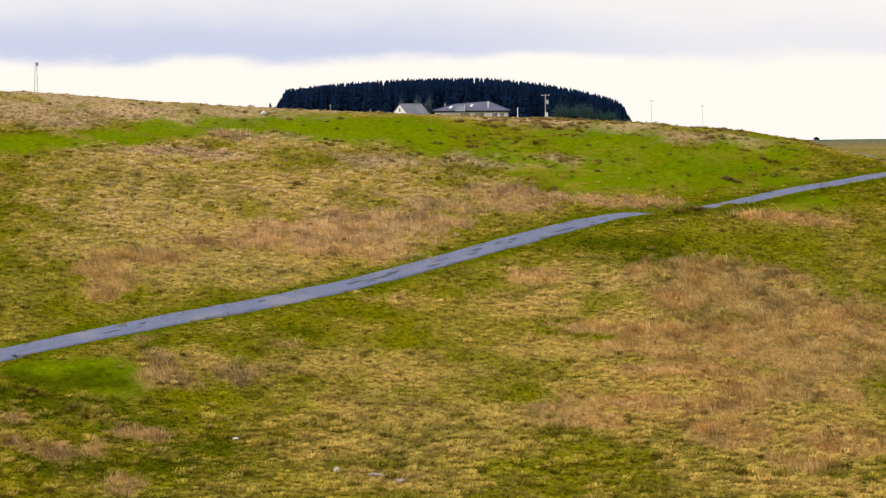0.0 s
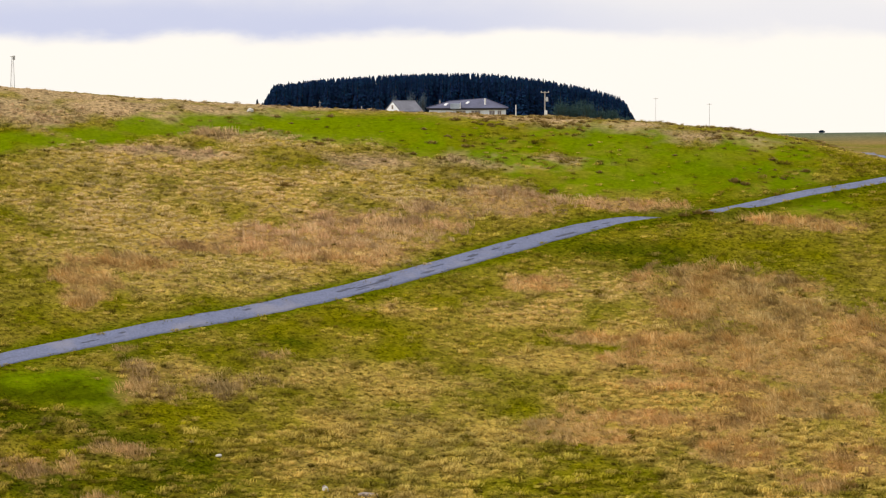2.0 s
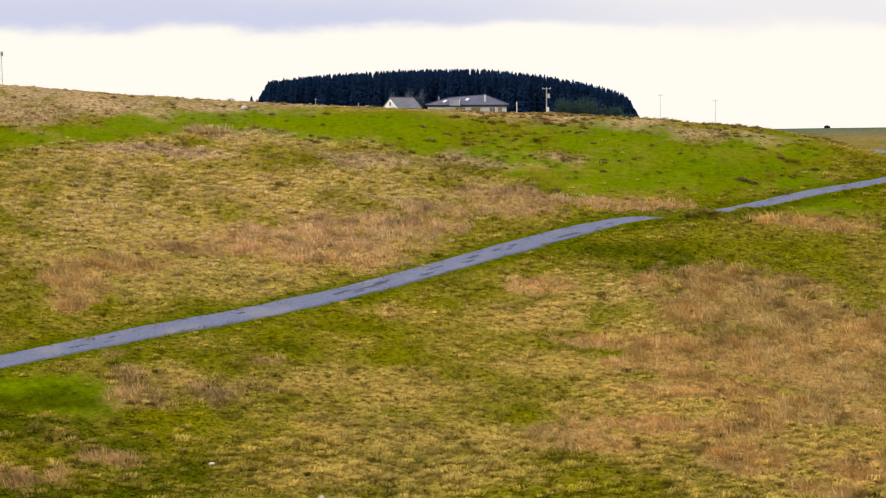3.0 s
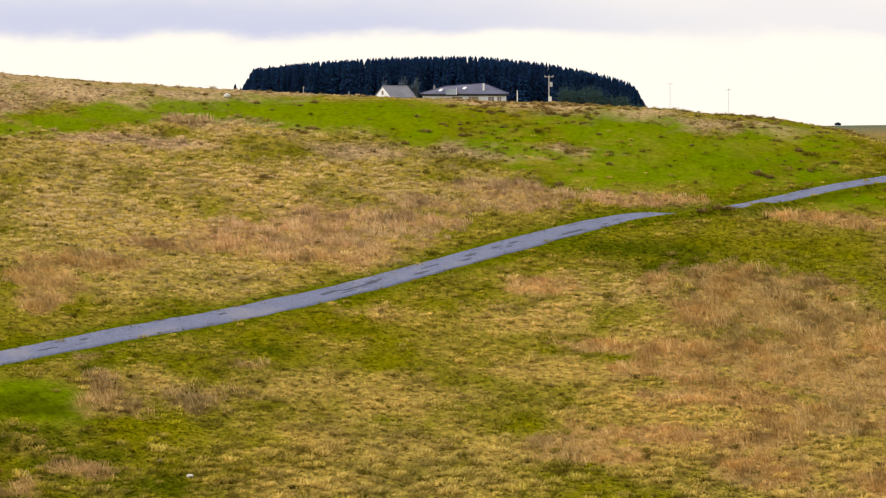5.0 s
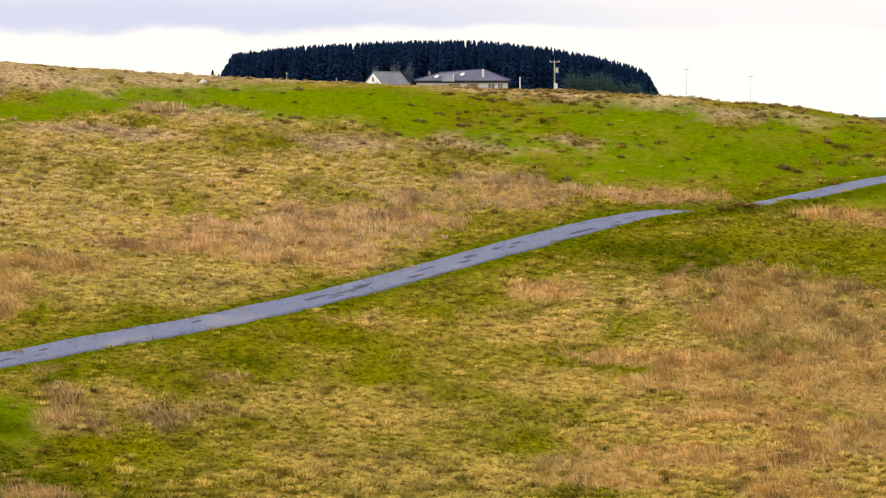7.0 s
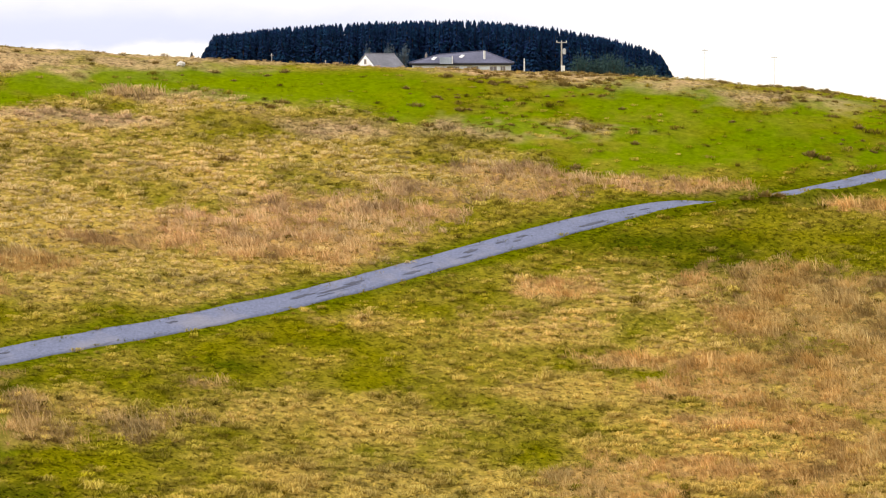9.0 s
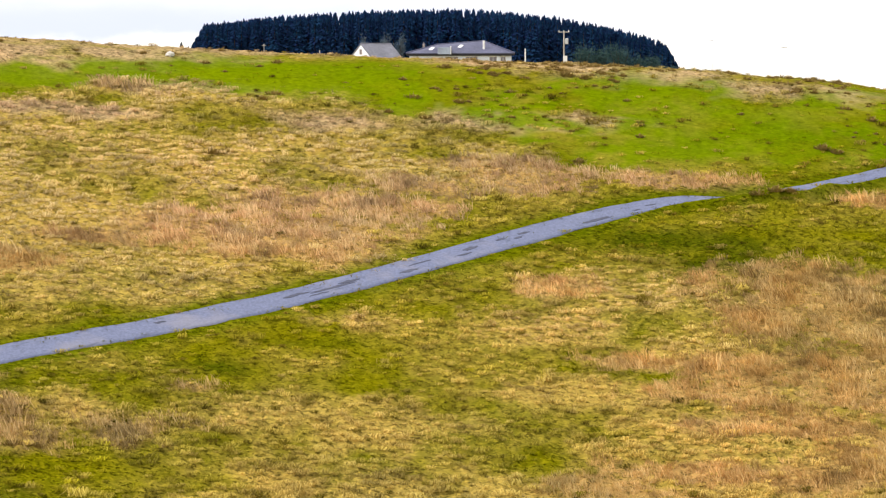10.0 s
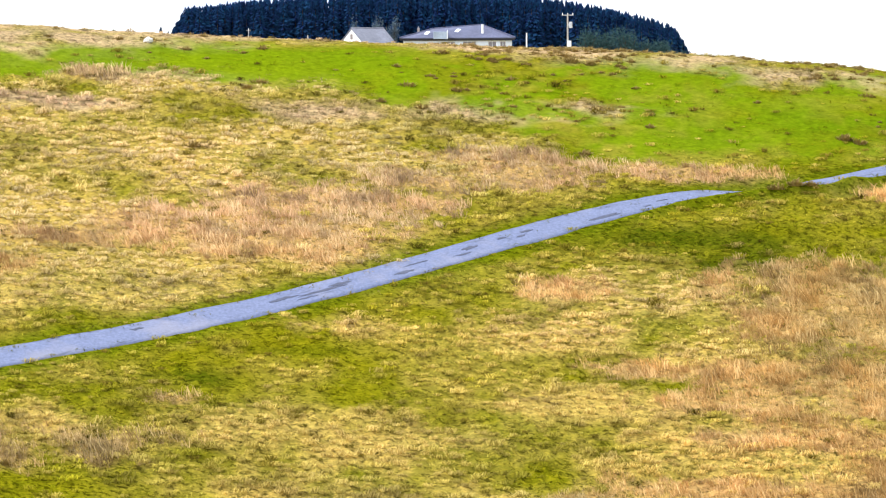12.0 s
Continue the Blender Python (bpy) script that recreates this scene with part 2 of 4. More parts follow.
def off_road(x, y):
    """Metres from the road's middle line."""
    x, y = np.asarray(x, float), np.asarray(y, float)
    best = np.full(x.shape, 1e9)
    for px, py in ROAD_LINE[::3]:
        best = np.minimum(best, (x - px) ** 2 + (y - py) ** 2)
    return np.sqrt(best)


def road_bank(x, y):
    """Height of the grassy bank along the lane's lower side, where it swings flat across the slope."""
    x, y = np.asarray(x, float), np.asarray(y, float)
    best, below = np.full(x.shape, 1e9), np.zeros(x.shape)
    for (px, py), (sx, sy) in zip(ROAD_LINE[::2], ROAD_SIDE[::2]):
        if px < 12 or py > 846:
            continue
        d = (x - px) ** 2 + (y - py) ** 2
        below = np.where(d < best, -((x - px) * sx + (y - py) * sy), below)
        best = np.minimum(best, d)
    tall = np.interp(x, [15, 20, 24.5, 28, 33, 35, 38.5, 41, 46, 72, 78], [0, 0.3, 0.68, 0.85, 0.7, 1.15, 1.2, 0.85, 0.66, 0.6, 0])
    return np.where(best < 16, tall * np.exp(-((below - road_half(x) - 0.85) / 0.62) ** 2), 0.0)


def hump(x, y, cx, cy, rx, ry):
    return np.exp(-(((x - cx) / rx) ** 2 + ((y - cy) / ry) ** 2))


def land(x, y):
    """Height of the smooth ground: a hillside that fans out towards the valley, its crest and the moor behind."""
    x, y = np.asarray(x, float), np.asarray(y, float)
    y = np.maximum(800.0 + (y - 800.0) / 0.62, 560.0)
    wide = 0.75 * (0.62 + 304.0 / y)
    x = x / wide
    xc = np.clip(x, -260, 260)
    crest = 63.65 - 0.046 * xc - 0.00016 * xc * np.abs(xc)
    u = 895.0 - y
    crest = crest - 0.0034 * np.clip(x - 68.0, 0, 42) ** 2 * np.clip((y - 858) / 32, 0, 1)
    run = np.sqrt(u * u + 900.0) - 30.0
    front = crest - 0.36 * run
    front = -14.0 + 6.0 * np.log1p(np.exp(np.clip((front + 14.0) / 6.0, -40, 40)))
    back = crest - 0.11 * np.minimum(run, 36) - 0.01 * np.minimum(run, 300)
    h = np.where(u > 0, front, back)
    brow = np.interp(x, [-120, -72, -50, -30, -14, -6, 2, 12, 22, 33, 43, 54, 64, 75, 85, 95, 130], [0.3, 0.4, 0.3, 0.22, 0.4, 0.7, 0.8, 0.75, 1.0, 1.1, 1.0, 0.8, 0.2, -0.2, -1.4, -1.7, -1.0])
    rise = np.clip((y - 852) / 34, 0, 1) * np.clip((975 - y) / 50, 0, 1)
    h = h + brow * rise * rise * (3 - 2 * rise)
    far = np.clip((y - 1150) / 900, 0, 1)
    east = np.clip((y - 905) / 60, 0, 1) * np.clip((x - 62) / 30, 0, 1)
    h = h + east * (54.6 + 0.0055 * np.clip(y - 930, 0, 700) - h)
    h = h + far * far * (50.0 - h) + 5.7 * hump(x, y, 230, 1700, 300, 200) + 1.2 * hump(x, y, 150, 1500, 40, 60)
    h = h + 0.8 * hump(x, y, 48.5, 818.6, 7.6, 2.6) - 1.0 * hump(x, y, 45.5, 823, 8, 3.2) + 0.9 * hump(x, y, 54.5, 824.6, 4.5, 2.0) + 1.3 * hump(x, y, -66, 727, 7, 8)
    return 58.0 + (h - 58.0) * wide


# tussocks stand about a pace apart, each on a mound of its own
CELL_X, CELL_Y = 0.85, 1.2


def heart(i, j):
    """The middle of a tussock, from its column and row."""
    return (i + 0.5 + 0.76 * (lattice(i, j, 3) - 0.5)) * CELL_X, (j + 0.5 + 0.76 * (lattice(i, j, 4) - 0.5)) * CELL_Y


def mound(x, y):
    """How high a point lies on a tussock mound, 0 to 1."""
    x, y = np.asarray(x, float), np.asarray(y, float)
    ci, cj = np.floor(x / CELL_X), np.floor(y / CELL_Y)
    best = np.zeros(x.shape)
    for di in (-1, 0, 1):
        for dj in (-1, 0, 1):
            i, j = ci + di, cj + dj
            hx, hy = heart(i, j)
            size = 0.34 + 0.42 * lattice(i, j, 6)
            d = ((x - hx) ** 2 + (y - hy) ** 2) / size**2
            best = np.maximum(best, np.clip(1 - d, 0, 1) * (0.15 + 0.85 * lattice(i, j, 7) ** 1.5))
    return best


def turf(x, y):
    """Height of the ground with its hummocks, level under the road."""
    x, y = np.asarray(x, float), np.asarray(y, float)
    near = np.clip((off_road(x, y) - 2.0) / 2.5, 0, 1)
    near = near * np.clip((130 - np.abs(x)) / 40, 0, 1) * np.clip((y - 680) / 25, 0, 1) * np.clip((980 - y) / 60, 0, 1)
    calm = (1.0 - 0.8 * cover(x, y, GREEN, 51)) * (1.0 - 0.7 * np.clip((y - 842) / 9, 0, 1))
    lumps = 0.22 * rough_noise(x, y, 5.2, 1) + calm * (0.16 * rough_noise(x, y, 2.0, 2) + 0.46 * mound(x, y))
    return land(x, y) + lumps * near + road_bank(x, y)


# patches of the sward: middle x, y and half-widths in metres
GREEN = [(-62, 829, 9, 3.2), (-70, 826, 9, 3), (-53, 832.6, 7.4, 3.3), (-44.4, 836.8, 7.4, 4.1), (-35.8, 841.6, 8.3, 5.1), (-26.3, 844.2, 8.3, 6.3), (-16.6, 843.4, 10.8, 7.9),
         (-7.7, 845, 9.2, 8.4), (0.5, 841.8, 7.5, 8.3), (7.8, 836.5, 7.4, 7.5), (16.7, 839.8, 6.6, 6.2), (25.5, 838, 11.5, 9.4),
         (21.5, 824.5, 10.5, 5.2), (31, 827.8, 12.2, 7.7), (38.6, 834.1, 10.6, 10), (47.7, 839.3, 7.4, 12.2), (50.7, 828.3, 4.9, 4.6),
         (52.4, 820.7, 6.5, 3.5), (-49, 752, 6.5, 4.4), (-56, 752.5, 8, 4), (12.8, 829, 6.5, 5.2), (-1.8, 835.2, 4.9, 4.3)]
MOSS = [(25.8, 801.9, 12, 5.1), (13.8, 800.4, 7.7, 3.8), (33.4, 798.2, 7.7, 2.5), (45.1, 806.2, 10.6, 4.1), (52.9, 805.8, 4.3, 4.9),
        (4.6, 785.7, 2.8, 4.1), (-24.7, 771.2, 4.1, 3.3), (-20.5, 767.6, 4.7, 3.2), (-12.6, 775.4, 5.5, 2.8), (-11.1, 767.2, 10.1, 1.8),
        (5.1, 763.4, 5.4, 1.6), (3, 755.4, 4.6, 2.8), (7.7, 753.3, 4, 2.3), (9.7, 759.9, 5.3, 2.6), (-28.6, 747.2, 3.6, 1.4), (-23.3, 746.6, 3.0, 1.2),
        (-41.6, 744.5, 3.9, 2.2), (-1.7, 803.2, 4.2, 2.6), (-32.9, 823.3, 7.2, 2.2), (-33.2, 779.4, 8.2, 1.7), (23.1, 783.4, 3.4, 1.5),
        (-34.2, 747.4, 7.2, 2.8), (7.4, 732.8, 4, 1.6), (15.2, 728.7, 4, 1.4)]
DEEP = [(-53, 750, 8, 2.4), (-60, 750.5, 5, 1.7), (-56, 742, 8, 4), (-47, 738, 8, 3.5), (-50, 728, 10, 3.5), (-38, 730, 7, 3), (-50, 745.5, 6, 2), (-44, 741, 5, 2), (25.8, 801.1, 8.5, 2.9), (31.9, 796.4, 6.3, 1.6), (-49.3, 742.4, 5.2, 2.7), (-23.3, 768.7, 4.1, 1.6), (-12.6, 774.7, 4.1, 1.3),
        (-44.5, 762, 2, 2.7), (-61.5, 746, 4.8, 3), (-53.2, 742.5, 7.2, 2.7), (-34.6, 735.4, 4.8, 2.1),
        (-46.1, 728.4, 2.4, 2), (-40.1, 734.8, 4.8, 1.5)]
RUST = [(-36, 795, 5, 1.8), (-17.1, 798.3, 11.8, 6.6), (-11.6, 806, 11.9, 3.6), (-23.5, 798.6, 8.6, 3.9), (-28.4, 798, 6.3, 3.5), (-1.7, 811.5, 8, 3.1),
        (8.3, 814.3, 8.8, 4.4), (5.5, 817.5, 7.3, 2.6), (24.8, 816, 10.4, 2.1), (32, 817, 4.8, 1.4), (38, 791.1, 9.5, 6.1), (33.5, 784.6, 5.8, 6.5),
        (44.5, 783.2, 10.1, 6.4), (48.8, 775.2, 8.6, 6.9), (41.8, 771.6, 9.2, 6.8), (46.3, 768.1, 7.8, 3.7), (31, 773, 6.4, 3.4),
        (12.2, 788.7, 4, 2.3), (18.8, 773.6, 5.7, 2), (48.6, 793.8, 5.9, 2.4), (48.5, 814, 8.8, 1.4), (54.1, 812.6, 4.8, 1.3)]
RUST_LOW = [(46, 757, 10, 4), (34, 753, 8, 2.5), (28, 768, 9, 3), (54, 768, 8, 6), (58, 779, 8, 8), (23.6, 752.5, 7.3, 1.8), (16.8, 748.4, 7.9, 1.4), (27.9, 761.6, 6, 2), (37.9, 762.3, 7.4, 2.7), (-46.1, 788.6, 6.9, 2.4),
            (-51.3, 784.2, 5.5, 2.9), (-51.6, 777.6, 3.4, 3.1), (34.3, 772, 4.1, 2.5), (38.8, 745, 6, 3.5), (26.2, 752.4, 4.8, 2.2),
            (55.5, 743.7, 6.4, 4), (48.8, 738.2, 5.6, 2.9), (14, 749.6, 4.8, 1.9), (17.2, 746, 6.4, 1.3)]
DEAD = [(-39.4, 752.6, 4, 2.8), (-43, 757.9, 2, 2.4), (-30.9, 755.6, 6, 2.6), (-6.5, 788.3, 0.8, 1.3), (-45.3, 764.4, 1.2, 0.9),
        (-23.8, 764.5, 2, 0.8), (-35.5, 835.3, 4.4, 1.9), (-54.9, 731, 2.4, 2.2), (-51, 732.5, 2, 2.4), (-58.9, 731.5, 2.2, 1.4),
        (-45.1, 723.4, 2.7, 2.1), (-45, 737.5, 3.2, 1.3), (-40.9, 752.9, 3.6, 3.1), (-31.2, 754, 4.9, 2.4), (-61.8, 739.6, 2.2, 1.4),
        (-61.8, 733, 1.6, 1.2)]
STRAW = [(-45.9, 823.4, 16.7, 6.5), (-50.1, 808.6, 11.5, 8.2), (-41.1, 800.2, 18.6, 7.5), (-28.1, 789.5, 13.6, 4.1), (-12.8, 792.9, 8.9, 3),
         (-36.9, 784.7, 14.3, 4.8), (-48.4, 792.9, 12.1, 7.6), (-6, 816.5, 12.4, 4.9), (-26, 834.4, 12.6, 3.8), (-11.8, 821.1, 13.3, 5),
         (-28.9, 813.5, 13.1, 6.5), (-21.6, 809.4, 9.8, 4.1)]
STRAW_LOW = [(40, 752, 20, 9), (28, 760, 14, 7), (52, 745, 14, 8), (20.5, 786, 9, 5.3), (12.1, 780, 7.5, 4), (25, 776.4, 6.8, 2.8), (-4.3, 757.3, 11.3, 4.7), (-15, 760.2, 8.7, 3.9), (-4.2, 745.9, 11.8, 5),
             (14.5, 765.7, 8.8, 3), (46.4, 758.1, 7.3, 5.2), (21, 757.8, 6, 2.3), (-9.9, 779.9, 5.5, 1.7), (5, 746.7, 6.6, 3.8),
             (-35.7, 759.2, 4, 2.6), (49, 788.9, 5.5, 2.4), (50.8, 759.1, 10.6, 2.3), (-0.5, 738.4, 8.7, 4.6), (46.9, 731.6, 12.6, 3.6),
             (-12.5, 748.2, 9.6, 4.7), (-13, 737, 9, 3.5), (-5, 728, 9, 3)]
TAN = [(-60, 856, 22, 6.5), (-34, 857, 15, 5), (-66, 841.5, 11, 7.5), (-50.9, 846.6, 14.9, 6.7), (-36.1, 849.5, 11.2, 4.4), (14.7, 852.7, 8.2, 4.4), (25.8, 849, 7.5, 4.1), (36.9, 846.2, 8.9, 3.4),
       (44, 849.5, 5, 2.2), (18.7, 831.9, 5.9, 2.3), (4.8, 830.5, 5.8, 2.6), (-10.5, 828.5, 8.7, 2.6), (-29.7, 837.4, 7.4, 1.8), (5, 855.1, 6, 3.8),
       (21.7, 833, 2.9, 1.6), (-41, 827.1, 8.7, 1.9)]
RUST, STRAW = RUST + RUST_LOW, STRAW + STRAW_LOW


def cover(x, y, patches, seed, fray=0.5, edge=0.35):
    """How far a point lies in patches with frayed edges, 0 to 1."""
    n = fray * (0.5 * rough_noise(x, y, 5.2, seed) + 0.35 * rough_noise(x, y, 2.2, seed + 9) + 0.25 * rough_noise(x, y, 1.05, seed + 5))
    best = np.zeros(np.shape(x))
    for cx, cy, rx, ry in patches:
        d = np.sqrt(((x - cx) / rx) ** 2 + ((y - cy) / ry) ** 2) + n
        best = np.maximum(best, np.clip((1.0 + edge - d) / (2 * edge), 0, 1))
    return best


C_OLIVE, C_GREEN, C_MOSS = np.array([0.148, 0.14, 0.004]), np.array([0.120, 0.176, 0.001]), np.array([0.142, 0.138, 0.001])
C_RUST, C_STRAW, C_FAR = np.array([0.40, 0.25, 0.095]), np.array([0.43, 0.31, 0.078]), np.array([0.36, 0.26, 0.11])
C_DEEP, C_TAN = np.array([0.05, 0.066, 0.001]), np.array([0.42, 0.30, 0.17])
FRAY = {61: (0.65, 0.32), 67: (0.9, 0.5), 41: (1.4, 0.6), 47: (1.2, 0.6), 57: (0.9, 0.5), 31: (1.0, 0.6)}


def worn(x):
    """How patchy the lawn is, along the crest."""
    return np.interp(x, [-24, -10, -2, 4, 15, 22, 38, 48, 56], [0.03, 0.06, 0.4, 0.75, 0.8, 0.35, 0.25, 0.7, 0.8])


def sward(x, y):
    """Colour of the turf."""
    x, y = np.asarray(x, float), np.asarray(y, float)
    c = np.broadcast_to(C_OLIVE, (*x.shape, 3)).copy()
    wild = np.clip(0.5 + 0.9 * rough_noise(x, y, 6.7, 21) + 0.5 * rough_noise(x, y, 2.2, 22), 0, 1)
    c += (wild * 0.3)[..., None] * (C_STRAW - c)
    for patches, col, seed, much in ((STRAW, C_STRAW, 31, 0.85), (TAN, C_TAN, 57, 0.92), (MOSS, C_MOSS, 41, 0.65), (GREEN, C_GREEN, 51, 0.95), (DEEP, C_DEEP, 47, 0.9), (RUST, C_RUST, 61, 0.85), (DEAD, C_RUST * 0.85, 67, 0.7)):
        thin = 1 - np.clip(0.5 + rough_noise(x, y, 3.1, 23) + 0.6 * rough_noise(x, y, 1.1, 24), 0, 1) * worn(x) if seed == 51 else 1.0
        c += (cover(x, y, patches, seed, *FRAY.get(seed, (0.55, 0.35))) * much * thin)[..., None] * (col - c)
    # darker mossy tint painted in as shade in the hollows between the tussocks
    hollow_shade = np.clip(1.15 - 1.7 * mound(x, y), 0, 1) * (1 - 0.7 * cover(x, y, GREEN, 51))
    c += (hollow_shade * 0.15)[..., None] * (np.array([0.06, 0.062, 0.002]) - c)
    verge = np.clip((4.3 - off_road(x, y)) / 1.9, 0, 1) * 0.9
    c += verge[..., None] * (np.array([0.085, 0.105, 0.001]) - c)
    far = np.clip((y - 862) / 19, 0, 1)
    banks = np.clip(0.45 + 0.8 * rough_noise(x * 0.35, y * 0.12, 6.0, 71) + 0.5 * rough_noise(x * 0.5, y * 0.25, 3.0, 72), 0, 1)[..., None]
    east = np.clip((x - 45) / 15, 0, 1)[..., None]
    moor = C_FAR + east * (banks * np.array([0.17, 0.16, 0.03]) + (1 - banks) * np.array([0.25, 0.175, 0.075]) - C_FAR)
    c += (far * 0.9)[..., None] * (moor - c)
    blue = np.clip((y - 1184) / 50, 0, 1)
    c += blue[..., None] * (np.array([0.10, 0.13, 0.10]) - c)
    out = np.maximum(np.clip((np.abs(x) - 86) / 30, 0, 1), np.clip((707 - y) / 30, 0, 1)) * (1 - far)
    c += out[..., None] * (C_OLIVE * 1.25 - c)
    return c


def grown(lo, hi, step, reach):
    """Even steps from lo to hi, then ever longer ones out to reach on both sides."""
    mid = list(np.arange(lo, hi, step))
    a, b, s = [], [], step
    x, z = mid[0], mid[-1]
    while x > reach[0] or z < reach[1]:
        s *= 1.22
        x, z = x - s, z + s
        a.append(max(x, reach[0]))
        b.append(min(z, reach[1]))
    a = sorted({v for v in a})
    b = sorted({v for v in b})
    return np.array(a + mid + b)


gx, gy = grown(-76, 76, 0.3, (-2600, 2600)), grown(711, 868, 0.35, (-700, 3200))
GX, GY = np.meshgrid(gx, gy)
nx, ny = len(gx), len(gy)
ground_me = bpy.data.meshes.new("ground")
co = np.stack([GX, GY, turf(GX, GY)], -1).reshape(-1, 3)
idx = np.arange(nx * ny).reshape(ny, nx)
quads = np.stack([idx[:-1, :-1], idx[:-1, 1:], idx[1:, 1:], idx[1:, :-1]], -1).reshape(-1, 4)
ground_me.vertices.add(len(co))
ground_me.vertices.foreach_set("co", co.ravel())
ground_me.loops.add(quads.size)
ground_me.loops.foreach_set("vertex_index", quads.ravel())
ground_me.polygons.add(len(quads))
ground_me.polygons.foreach_set("loop_start", np.arange(len(quads)) * 4)
ground_me.polygons.foreach_set("use_smooth", np.ones(len(quads), bool))
tint = ground_me.attributes.new("tint", "FLOAT_COLOR", "POINT")
# alpha sets how strongly leaf flecks and painted gap shade show
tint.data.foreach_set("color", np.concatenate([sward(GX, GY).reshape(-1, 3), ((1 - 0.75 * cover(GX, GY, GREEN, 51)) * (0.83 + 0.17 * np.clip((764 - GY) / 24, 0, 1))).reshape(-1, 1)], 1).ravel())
ground_me.update(calc_edges=True)
ground_me.materials.append(M_GROUND)
tagged(new("ground", ground_me), "rough moorland hillside of olive, straw and green grass", "ground", kind="structure")

# the lane: a crowned strip with ragged edges, laid on the slope
bm = bmesh.new()
cols = [-1.0, -0.72, -0.3, 0.3, 0.72, 1.0]
rows_ = []
for i, (p, s) in enumerate(zip(ROAD_LINE, ROAD_SIDE)):
    half = float(road_half(p[0]))
    ring = []
    for j, c in enumerate(cols):
        rag = 0.0
        if j in (0, 5):
            rag = 0.12 * float(rough_noise(p[0], p[1] + j * 50, 1.7, 5)) + 0.16 * float(rough_noise(p[0], p[1] + j * 50, 5, 6))
        q = p + s * c * (half + rag)
        ring.append(bm.verts.new((q[0], q[1], float(land(q[0], q[1])) + 0.10 + 0.05 * (1 - c * c))))
    skirt = []
    for v in (ring[0], ring[-1]):
        skirt.append(bm.verts.new((v.co.x, v.co.y, v.co.z - 0.5)))
    rows_.append([skirt[0]] + ring + [skirt[1]])
for a, b in zip(rows_, rows_[1:]):
    for j in range(len(a) - 1):
        bm.faces.new((a[j + 1], a[j], b[j], b[j + 1]))
bmesh.ops.recalc_face_normals(bm, faces=bm.faces[:])
lane = part("road", bm, M_ROAD, smooth=True)
tagged(lane, "narrow patched grey asphalt lane crossing the moor", "road", kind="structure")


far_lane, far_side = spline([(71.7, 973.6), (69.2, 945.7), (67.8, 917.8), (68.1, 900.4), (71.2, 894.2), (79.1, 889.3), (92, 886.8)], 2.2)
bm = bmesh.new()
rows_ = []
for p, sd in zip(far_lane, far_side):
    ring = []
    for o, up in ((-1.3, -0.3), (-1.15, 0.12), (0, 0.17), (1.15, 0.12), (1.3, -0.3)):
        q = p + sd * o
        ring.append(bm.verts.new((q[0], q[1], float(land(q[0], q[1])) + up)))
    rows_.append(ring)
for a, b in zip(rows_, rows_[1:]):
    for j in range(4):
        bm.faces.new((a[j], a[j + 1], b[j + 1], b[j]))
bmesh.ops.recalc_face_normals(bm, faces=bm.faces[:])
tagged(part("road", bm, M_ROAD, smooth=True), "far bend of the grey lane over the moor", "road", kind="structure")

M_TAR = grained("fresh_tar", (0.035, 0.04, 0.07), (0.075, 0.082, 0.125), 3.0, rough=0.6, relief=0.01)
tar = random.Random(9)
for k, x0 in enumerate([-49.9, -45.7, -28.7, -15.5, -14.1, -12.4, -10.6, -8.7, -3.4, -1.7, 1.9, 3.6, 6.5, 7.9, 9.2, 15.9, 20.8, 22.1]):
    i = int(np.argmin(np.abs(ROAD_LINE[:, 0] - x0)))
    p, s = ROAD_LINE[i], ROAD_SIDE[i]
    a = np.array([s[1], -s[0]])
    off, ln, wd = tar.uniform(-0.9, 0.6), tar.uniform(0.5, 2.6), tar.uniform(0.08, 0.28)
    bm = bmesh.new()
    ring = []
    for j in range(18):
        t = 6.2832 * j / 18
        f = 1 + 0.6 * noise.noise(Vector((math.cos(t) * 2.6 + k * 9, math.sin(t) * 2.6, 0)))
        q = p + a * math.cos(t) * ln * f + s * (off + math.sin(t) * wd * f + 0.12 * noise.noise(Vector((k * 5.0, math.cos(t) * 1.5, 4))))
        c = float(np.clip(np.dot(q - p, s) / ROAD_HALF, -1, 1))
        ring.append(bm.verts.new((q[0], q[1], float(land(q[0], q[1])) + 0.125 + 0.05 * (1 - c * c))))
    top = bm.faces.new(ring)
    low = bmesh.ops.extrude_face_region(bm, geom=[top])
    bmesh.ops.translate(bm, verts=[v for v in low["geom"] if isinstance(v, bmesh.types.BMVert)], vec=(0, 0, -0.05))
    bmesh.ops.recalc_face_normals(bm, faces=bm.faces[:])
    part("tar_patch", bm, M_TAR, lane, "dark tar repair in the asphalt")


